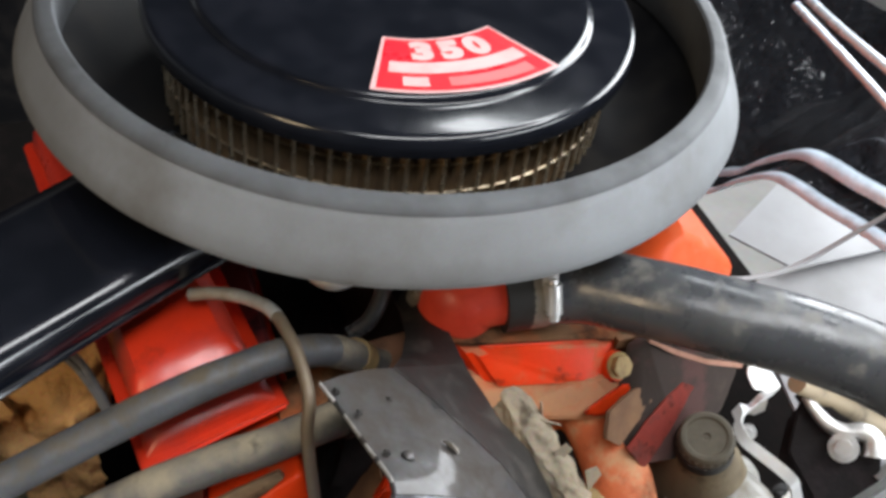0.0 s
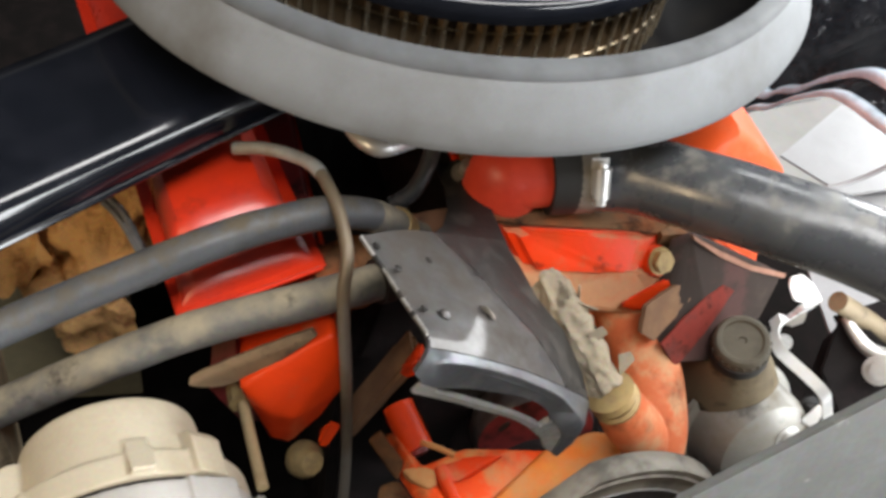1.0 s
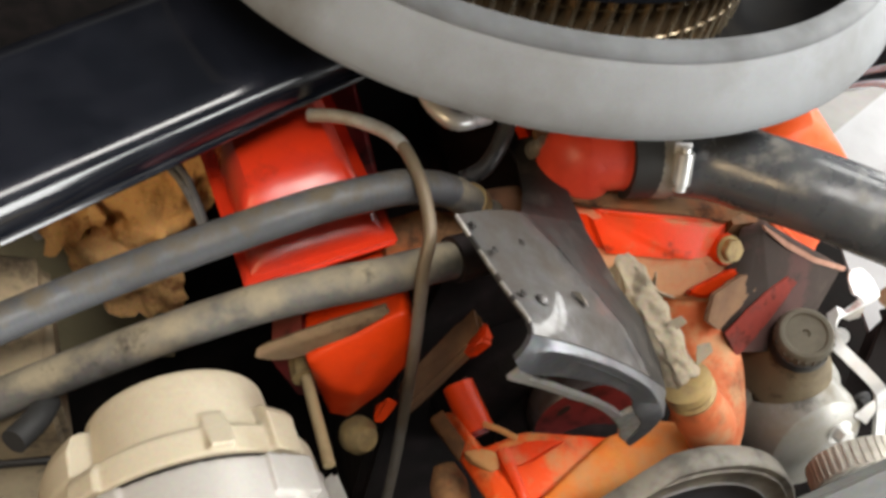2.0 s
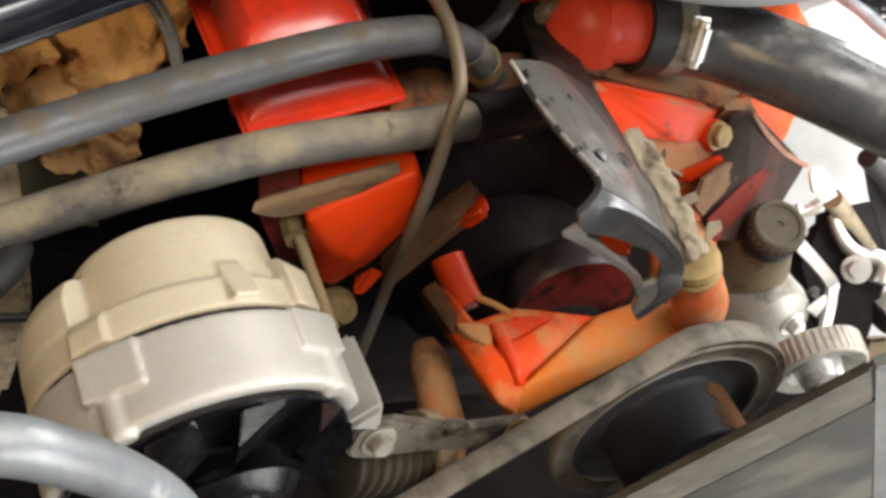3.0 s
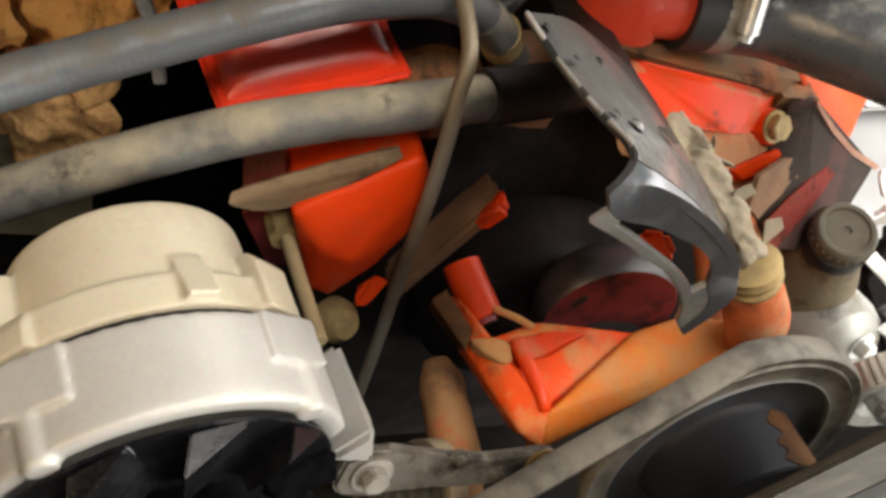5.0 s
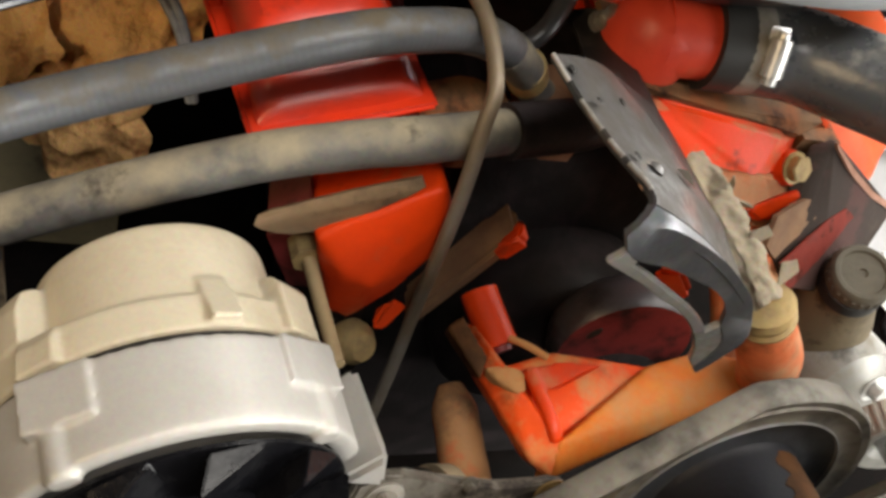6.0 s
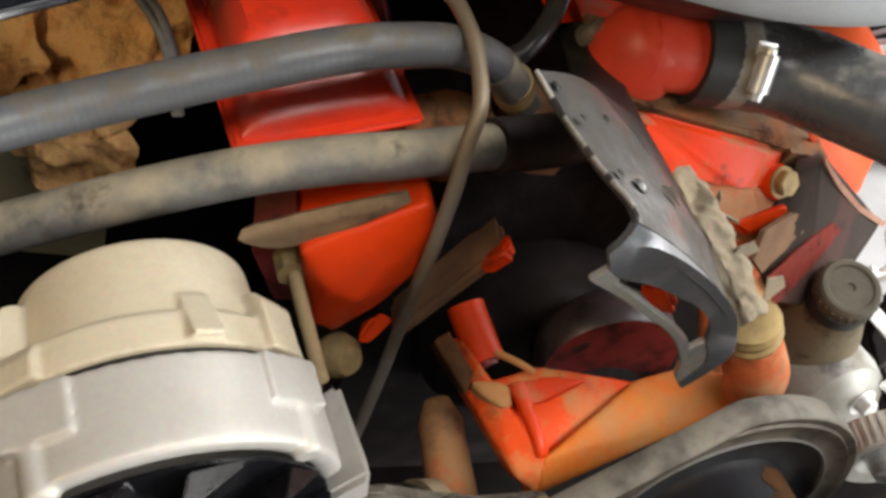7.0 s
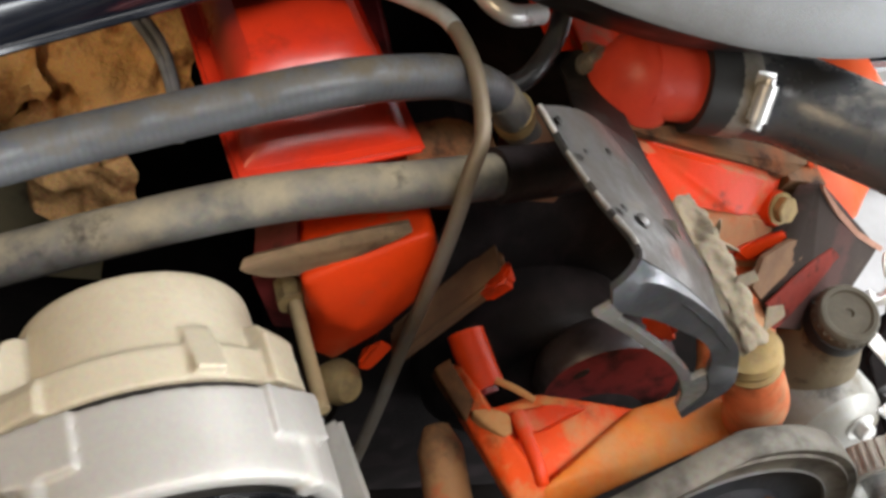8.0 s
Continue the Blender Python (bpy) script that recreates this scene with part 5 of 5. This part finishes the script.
wp = thing("water_pump_pulley", "worn black steel water pump pulley with a deep bowl", "pulley", (0.015, -0.19, 0.70))
mq = basis((0.0225, -0.1970, 0.7763), (0.040, -0.984, 0.174), (0.991, 0.040, 0))
mrun = basis((0.0260, -0.1985, 0.7772), (0.133, -0.989, 0.071), (0.991, 0.133, 0))
mp = mq @ Matrix.Translation((0, 0, 0.0032))
sub("flange", lathe_bm([(0.0606, -0.0014), (0.0640, -0.0022), (0.0690, -0.0010), (0.0718, 0.0002), (0.0726, -0.0010), (0.0728, -0.0030), (0.0724, -0.0055), (0.0700, -0.0085), (0.0690, -0.0120)], 80, mp), M_BELT, wp, "dusty outer flange")
sub("lip", lathe_bm([(0.0592, -0.0030), (0.0594, -0.0010), (0.0600, -0.0004), (0.0608, -0.0014)], 80, mp), M_LIP_GREY, wp, "worn grey lip")
sub("face", lathe_bm([(0.0594, -0.0022), (0.0560, -0.0045), (0.0500, -0.0058), (0.0440, -0.0050), (0.0360, -0.0040)], 80, mp), M_PULLEY_FACE, wp, "blue-grey front face")
hub_ = sub("hub", lathe_bm([(0.0405, -0.0050), (0.0393, -0.0030), (0.0388, 0.0), (0.0386, 0.0250), (0.0394, 0.0270), (0.0396, 0.0300), (0.0384, 0.0312), (0.0300, 0.0300), (0.0, 0.0290)], 80, mp), M_PULLEY, wp, "dark cylindrical hub standing forward")
rust_rows = []
for k in range(13):
    h = -0.001 + 0.0318 * k / 12
    a0_ = 88 + 22 * noise.noise(Vector((h * 130, 3.1, 0))) - 500 * abs(h - 0.018)
    r = 0.0391 if h < 0.026 else 0.0401
    rust_rows.append([mp @ Vector((r * math.cos(radians(a)), r * math.sin(radians(a)), h)) for a in [10 + (a0_ - 10) * i / 10 for i in range(11)]])
sub("rust_patch", sheet_bm(rust_rows, 0.0003), M_RUST, hub_, "rusty side of the hub")
belt = thing("drive_belt", "dusty worn rubber drive belt on the water pump pulley", "belt", (-0.05, -0.19, 0.75))
loop = [(math.cos(radians(a)), math.sin(radians(a)), -math.sin(radians(a)), math.cos(radians(a))) for a in range(-60, 106, 3)]


def belt_bm(section):
    """A strip of the belt: round the pulley, then straight to the alternator."""
    rows = [[mq @ Vector((cx * r, cy * r, h)) for r, h in section] for cx, cy, tx, ty in loop]
    cx, cy, tx, ty = -0.588, 0.809, -0.809, -0.588
    rows.append([mrun @ Vector((cx * r + tx * 0.17, cy * r + ty * 0.17, h)) for r, h in section])
    return sheet_bm([r + r[:1] for r in rows], 0.0004)


sub("band", belt_bm(((0.0728, 0.0022), (0.0768, 0.0030), (0.0780, 0.0015), (0.0780, -0.0095), (0.0768, -0.0110), (0.0728, -0.0110))), M_BELT, belt, "dusty fabric back of the belt")
sub("wedge", belt_bm(((0.0690, 0.0000), (0.0729, 0.0016), (0.0729, -0.0100), (0.0690, -0.0080))), M_DARK_RUBBER, belt, "dark rubber wedge side")

ps = thing("power_steering_pump", "dusty silver power steering pump with a dark filler cap", "pump", (0.19, -0.07, 0.63))
cap_at = Vector((0.1705, -0.0715, 0.7905))
nd_ = Vector((-0.31, -0.16, 0.94)).normalized()
mn = basis(cap_at, nd_, (1, 0, 0))
cap = lathe_bm([(0.0, -0.0004), (0.0024, -0.0004), (0.0030, 0.0008), (0.0100, 0.0006), (0.0138, 0.0004), (0.0150, 0.0018), (0.0176, 0.0018), (0.0194, 0.0), (0.0200, -0.003), (0.0200, -0.010), (0.0, -0.010)], 40, mn)
cap_ob = sub("filler_cap", cap, M_CAP, ps, "dusty dark filler cap")
for k in range(24):
    mm = mn @ Matrix.Rotation(2 * math.pi * k / 24, 4, "Z") @ Matrix.Translation((0.0201, 0, -0.006))
    sub("grip_rib", box_bm((0.0014, 0.0022, 0.006), mm, 0.0004), M_CAP, cap_ob)
sub("cap_collar", lathe_bm([(0.0170, -0.010), (0.0205, -0.011), (0.0212, -0.020), (0.0190, -0.023)], 40, mn), M_DARK_RUBBER, ps, "black cap collar")
sub("filler_neck", tube_bm([cap_at - nd_ * 0.018, cap_at - nd_ * 0.032, cap_at - nd_ * 0.055, cap_at - nd_ * 0.098], lambda u: 0.0192 + 0.024 * u ** 1.6, 32, 4, False), M_NECK_TAN, ps, "dull tan filler neck")
mb = basis((0.202, -0.070, 0.686), (0.12, -0.93, 0.33), (1, 0, 0))
sub("reservoir", lathe_bm([(0.0, 0.052), (0.030, 0.051), (0.040, 0.046), (0.044, 0.036), (0.046, 0.012), (0.052, 0.010), (0.053, 0.006), (0.047, 0.004), (0.047, -0.03), (0.0, -0.04)], 48, mb), M_SILVER, ps, "silver pump body with a seam")
sub("shaft_bolt", bolt_bm(mb @ Matrix.Translation((0.012, 0.014, 0.051)), 0.007, 0.008), M_CHROME, ps, "bright bolt")
sub("dark_nut", bolt_bm(mb @ Matrix.Translation((0.040, 0.022, 0.036)), 0.008, 0.012), M_BLACK, ps, "black nut")

sb = thing("pump_bracket", "bent bright steel strap round the steering pump", "bracket", (0.25, -0.05, 0.74))
strip = spline([(0.2607, -0.0353, 0.7719), (0.2432, -0.0396, 0.7678), (0.2277, -0.0446, 0.7554), (0.2256, -0.057, 0.7508), (0.2308, -0.0678, 0.7492), (0.2394, -0.0808, 0.7468), (0.2468, -0.0926, 0.7436), (0.2496, -0.097, 0.7376), (0.2518, -0.1038, 0.7277), (0.2559, -0.1159, 0.7077)], 6)
rows = [[q + Vector((0.0032, 0.0010, 0.0030)), q - Vector((0.0032, 0.0010, 0.0030))] for q in strip]
sub("strap", sheet_bm(rows, 0.005), M_ZINC, sb)
sub("gusset", hull_bm([(0.2352, -0.036, 0.7561), (0.2557, -0.0348, 0.7685), (0.2505, -0.043, 0.7597), (0.2416, -0.0427, 0.7559), (0.2373, -0.0347, 0.7535), (0.2557, -0.0326, 0.7659)], 0.0006), M_DULL_STEEL, sb, "dull grey gusset")
lobe_ = [Vector(q) for q in ((0.2435, -0.0180, 0.7765), (0.2470, -0.0120, 0.7790), (0.2571, -0.0115, 0.7803), (0.2660, -0.0190, 0.7750), (0.2693, -0.0303, 0.7700), (0.2607, -0.0360, 0.7715), (0.2447, -0.0290, 0.7710))]
sub("lobe", hull_bm([*lobe_, *(q + Vector((0.0015, 0.0030, -0.0035)) for q in lobe_)], 0.0010), M_ZINC, sb, "broad bright end of the strap")
sub("cross_web", hull_bm([(0.2309, -0.1051, 0.7246), (0.2459, -0.0987, 0.7365), (0.2455, -0.1064, 0.7329), (0.2391, -0.1122, 0.7235), (0.233, -0.103, 0.7215), (0.248, -0.0977, 0.7334), (0.2412, -0.1102, 0.7204)], 0.0006), M_ZINC, sb, "pale web of the strap")
sub("bolt", bolt_bm(basis((0.2314, -0.0528, 0.7524), (-0.6, -0.5, 0.6), (1, 0, 0)), 0.0042, 0.005), M_CHROME, sb, "small bright bolt")
bb = thing("black_bracket", "black steel mounting bracket with a bright bolt", "bracket", (0.36, -0.03, 0.66))
into = Vector((0.0037, 0.0037, -0.0060))
mass = [Vector(q) for q in ((0.3253, -0.0273, 0.6592), (0.3502, 0.0105, 0.6977), (0.3578, -0.0153, 0.6864), (0.3798, -0.0346, 0.6881), (0.3921, -0.0585, 0.6809), (0.3754, -0.0977, 0.6466), (0.361, -0.1051, 0.6332), (0.3388, -0.0889, 0.6296))]
sub("plate", hull_bm([*mass, *(q + into for q in mass)], 0.0012), M_SOOT, bb)
sub("backing", hull_bm([q + into * 6 + Vector((0.0, -0.012, 0.0)) for q in mass] + [q + into * 7 + Vector((-0.03, -0.03, 0.0)) for q in mass], 0.002), M_SOOT, bb, "black bracket back")
sub("upper_web", hull_bm([(0.3355, 0.0120, 0.7579), (0.3532, 0.0120, 0.7576), (0.5184, 0.0120, 0.6472), (0.5529, 0.0120, 0.6075), (0.5813, 0.0120, 0.5471), (0.3963, 0.0120, 0.7020), (0.3715, 0.0120, 0.7246), (0.3450, 0.0170, 0.7514), (0.3629, 0.0170, 0.7511), (0.5303, 0.0170, 0.6392), (0.5653, 0.0170, 0.5989), (0.5941, 0.0170, 0.5377), (0.4066, 0.0170, 0.6948), (0.3814, 0.0170, 0.7177)], 0.001), M_SOOT, bb, "dark upper web")
sub("lower_web", hull_bm([(0.3464, 0.0120, 0.6826), (0.3963, 0.0120, 0.7020), (0.5813, 0.0120, 0.5471), (0.6493, 0.0120, 0.4466), (0.6908, 0.0120, 0.3807), (0.5827, 0.0120, 0.4440), (0.3982, 0.0120, 0.6217), (0.3559, 0.0170, 0.6750), (0.4066, 0.0170, 0.6948), (0.5941, 0.0170, 0.5377), (0.6631, 0.0170, 0.4358), (0.7051, 0.0170, 0.3689), (0.5956, 0.0170, 0.4332), (0.4085, 0.0170, 0.6133)], 0.001), M_SOOT, bb, "dark lower web")
edge = spline([(0.3426, -0.0024, 0.701), (0.3463, -0.0149, 0.6956), (0.3532, -0.0289, 0.6912), (0.3631, -0.0387, 0.6912), (0.3742, -0.0441, 0.6947), (0.3809, -0.0533, 0.6931), (0.3774, -0.0643, 0.6842)], 5)
sub("shiny_edge", tube_bm(edge, lambda u: 0.0045 + 0.0055 * u, 14, 1, False), M_CHROME, bb, "bright worn edge")
sub("bolt", bolt_bm(basis((0.3552, -0.0499, 0.6861), (-0.6, -0.45, 0.65), (1, 0, 0)), 0.0085, 0.010), M_CHROME, bb, "bright bolt")
sub("hoop", tube_bm([(0.318, 0.002, 0.776), (0.36, 0.0, 0.752), (0.42, 0.0, 0.712), (0.487, 0.0, 0.668), (0.515, -0.005, 0.635), (0.50, -0.01, 0.60)], 0.0085, 10, 5), M_BLACK, bb, "black hoop")
single("tan_rod", tube_bm([(0.325, 0.0, 0.722), (0.37, -0.004, 0.692), (0.46, -0.010, 0.628)], 0.009, 14, 4), M_TAN, "tan rod behind the black bracket", "rod")

ft = thing("pipe_fitting", "bright worn steel pipe fitting beside the black bracket", "pipe fitting", (0.42, -0.08, 0.65))
fitting = [Vector(q) for q in ((0.3860, -0.0875, 0.6500), (0.4041, -0.0798, 0.6646), (0.4289, -0.0815, 0.6787), (0.4533, -0.083, 0.6927))]
sub("pipe", tube_bm(fitting[1:], 0.017, 24, 5), M_CHROME, ft)
sub("collar", tube_bm([fitting[0].lerp(fitting[1], 0.35), fitting[1].lerp(fitting[2], 0.2)], lambda u: 0.0205 - 0.002 * u, 24, 2, False), M_CHROME, ft, "bright collar")
sub("bore", tube_bm([fitting[0].lerp(fitting[1], 0.15), fitting[0].lerp(fitting[1], 0.45)], 0.0135, 20, 2, False), M_SOOT, ft, "dark open end")
tb = [Vector(q) for q in ((0.3899, -0.0939, 0.634), (0.4133, -0.0995, 0.6448), (0.4171, -0.1142, 0.6381), (0.4012, -0.138, 0.6137), (0.3764, -0.1185, 0.6105))]
single("tan_mount", hull_bm([*tb, *(q + into * 4 for q in tb)], 0.003), M_TAN, "tan dirty mount below the pipe fitting", "mount")
sh = [Vector(q) for q in ((0.4154, -0.1303, 0.6007), (0.4327, -0.0903, 0.6359), (0.469, -0.0933, 0.6562), (0.4849, -0.1444, 0.6345), (0.4451, -0.1586, 0.6014))]
single("black_cover", hull_bm([*sh, *(q + into * 2 for q in sh)], 0.003), M_SOOT, "black oily cover below the pipe fitting", "cover")

rw = thing("ribbed_pulley", "small pale ribbed pulley on the power steering pump", "pulley", (0.21, -0.147, 0.70))
mr = basis((0.209, -0.150, 0.730), (-0.1, -1, 0), (1, -0.1, 0))
wheel_ob = sub("wheel", lathe_bm([(0.0, 0.0), (0.018, 0.0), (0.024, 0.008), (0.0335, 0.010), (0.035, 0.009), (0.035, -0.010), (0.0, -0.010)], 48, mr), M_CREAM, rw)
for k in range(40):
    mm = mr @ Matrix.Rotation(2 * math.pi * k / 40, 4, "Z") @ Matrix.Translation((0.0347, 0, -0.001))
    sub("rib", box_bm((0.0022, 0.0030, 0.018), mm, 0.0006), M_CREAM, wheel_ob)
sub("hub", lathe_bm([(0.0, 0.030), (0.008, 0.030), (0.0095, 0.028), (0.0095, 0.020), (0.015, 0.018), (0.018, 0.002)], 24, mr), M_ZINC, rw, "bright hub")


# ---- fan shroud in front ----
fs = thing("fan_shroud", "dusty grey fan shroud in front of the pulley", "shroud", (0.05, -0.26, 0.7))
K, L = Vector((-0.023, -0.255, 0.964)), Vector((-0.082, -0.255, 0.80))
Ki, Li, C = Vector((0.010, -0.256, 0.930)), Vector((-0.036, -0.256, 0.785)), Vector((0.262, -0.257, 0.660))
T, Rr = Vector((0.085, -0.243, 1.030)), Vector((0.42, -0.30, 0.80))
bk = Vector((0.003, 0.005, -0.002))
sub("edge_band", hull_bm([K, L, Ki, Li, K + bk, L + bk, Ki + bk, Li + bk], 0.0015), M_BLADE, fs, "dusty pale edge")
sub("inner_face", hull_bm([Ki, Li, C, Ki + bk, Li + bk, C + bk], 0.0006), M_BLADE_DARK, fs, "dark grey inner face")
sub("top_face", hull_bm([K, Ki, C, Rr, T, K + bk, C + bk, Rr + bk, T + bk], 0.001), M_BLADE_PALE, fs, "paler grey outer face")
# shroud carried on downwards, added to block front light from the pulley
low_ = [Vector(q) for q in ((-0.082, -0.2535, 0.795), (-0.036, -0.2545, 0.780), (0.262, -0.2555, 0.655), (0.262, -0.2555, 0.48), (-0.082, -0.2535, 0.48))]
sub("light_block_skirt", hull_bm([*low_, *(q + Vector((0, 0.004, 0)) for q in low_)], 0.0006), M_BLADE_DARK, fs, "added lower skirt that keeps front light off the pulley")
rim_pts = [(-0.46, -0.262, 1.004), (-0.38, -0.26, 1.001), (-0.335, -0.26, 0.990), (-0.318, -0.26, 0.978), (-0.300, -0.26, 0.956), (-0.282, -0.26, 0.922), (-0.27, -0.26, 0.87)]
sub("rim", tube_bm(rim_pts, 0.0075, 16, 6), M_RIM, fs, "rounded grey rim")


# ---- passenger side clutter ----
rag = thing("insulation_rag", "torn brown fibrous insulation beside the valve cover", "insulation", (-0.28, 0.12, 0.65))
sub("pad", lumpy_bm([(-0.212, 0.095, 0.762), (-0.218, 0.115, 0.805), (-0.250, 0.072, 0.755), (-0.262, 0.074, 0.70), (-0.290, 0.09, 0.70), (-0.300, 0.12, 0.80), (-0.26, 0.18, 0.82), (-0.22, 0.16, 0.74), (-0.29, 0.2, 0.72)], 11, 0.011, 52), M_INSUL, rag, "crumpled upper layer", 70)
sub("pad", lumpy_bm([(-0.248, 0.076, 0.735), (-0.238, 0.068, 0.665), (-0.290, 0.09, 0.64), (-0.30, 0.075, 0.73), (-0.335, 0.13, 0.70), (-0.30, 0.14, 0.74), (-0.30, 0.2, 0.68)], 10, 0.010, 60), M_INSUL, rag, "torn lower layer", 70)
sub("pad", lumpy_bm([(-0.290, 0.085, 0.745), (-0.335, 0.10, 0.70), (-0.345, 0.16, 0.80), (-0.300, 0.105, 0.795), (-0.32, 0.2, 0.72)], 9, 0.010, 55), M_INSUL, rag, "folded flap", 70)
pan_ = thing("side_panel", "olive-tan painted panel behind the insulation", "panel", (-0.42, 0.15, 0.5), kind="structure")
sub("sheet", sheet_bm([[(-0.60, 0.16, 0.50), (-0.40, 0.150, 0.50), (-0.245, 0.140, 0.50)], [(-0.60, 0.17, 0.72), (-0.40, 0.160, 0.72), (-0.245, 0.150, 0.72)], [(-0.60, 0.18, 0.80), (-0.40, 0.172, 0.80), (-0.245, 0.160, 0.80)]], 0.004), M_OLIVE, pan_)
sub("hook", tube_bm([(-0.372, 0.138, 0.765), (-0.352, 0.136, 0.758), (-0.345, 0.134, 0.740), (-0.345, 0.134, 0.700), (-0.341, 0.136, 0.680)], 0.0035, 10, 5), M_ZINC_DULL, pan_, "pale wire hook")
cab = thing("grey_cable", "pair of grey cables beside the valve cover", "cable", (-0.24, 0.06, 0.80))
sub("strand", tube_bm([(-0.2604, 0.0900, 0.8328), (-0.2522, 0.0800, 0.8225), (-0.2415, 0.0700, 0.8141), (-0.2339, 0.0600, 0.8049), (-0.2277, 0.0550, 0.7857), (-0.2232, 0.0500, 0.7625)], 0.0026, 10, 6), M_CABLE, cab)
sub("strand", tube_bm([(-0.2550, 0.0900, 0.8338), (-0.2474, 0.0800, 0.8244), (-0.2372, 0.0700, 0.8160), (-0.2308, 0.0600, 0.8054), (-0.2251, 0.0550, 0.7860), (-0.2209, 0.0500, 0.7628)], 0.0026, 10, 6), M_CABLE, cab)
lb = thing("long_bolt", "long tan rod behind the alternator", "rod", (-0.17, -0.06, 0.775))
sub("rod", tube_bm([(-0.173, -0.060, 0.778), (-0.171, -0.09, 0.781), (-0.168, -0.128, 0.785)], 0.0036, 14, 4), M_TUBE_TAN, lb)
sub("head", tube_bm([(-0.1735, -0.052, 0.777), (-0.173, -0.066, 0.7785)], 0.0085, 8, 2, False), M_BRASS, lb, "round dirty head")
single("grease_knob", lathe_bm([(0.0, 0.013), (0.008, 0.011), (0.0125, 0.004), (0.013, -0.004), (0.008, -0.012), (0.0, -0.013)], 24, basis((-0.132, -0.070, 0.706), (0.3, -0.6, 0.5), (1, 0, 0))), M_BRASS, "small dirty brass knob on the engine", "knob")
hs = thing("heater_box", "brown dirty metal housing behind the alternator", "housing", (-0.37, -0.04, 0.6))
sub("shell", hull_bm([(-0.40, -0.072, 0.800), (-0.313, -0.068, 0.785), (-0.309, -0.068, 0.705), (-0.322, -0.066, 0.60), (-0.40, -0.07, 0.58), (-0.40, 0.03, 0.81), (-0.32, 0.03, 0.79), (-0.33, 0.03, 0.60), (-0.40, 0.03, 0.58)], 0.006, segments=3), M_TAN, hs)
sub("seam", tube_bm([(-0.40, -0.073, 0.722), (-0.35, -0.0705, 0.716), (-0.312, -0.069, 0.712)], 0.003, 8, 4), M_GRIME, hs, "dark grimy seam")
sub("spigot", tube_bm([(-0.318, -0.070, 0.782), (-0.322, -0.085, 0.790), (-0.332, -0.10, 0.795)], 0.0075, 14, 4), M_DARK_RUBBER, hs, "short black spigot")
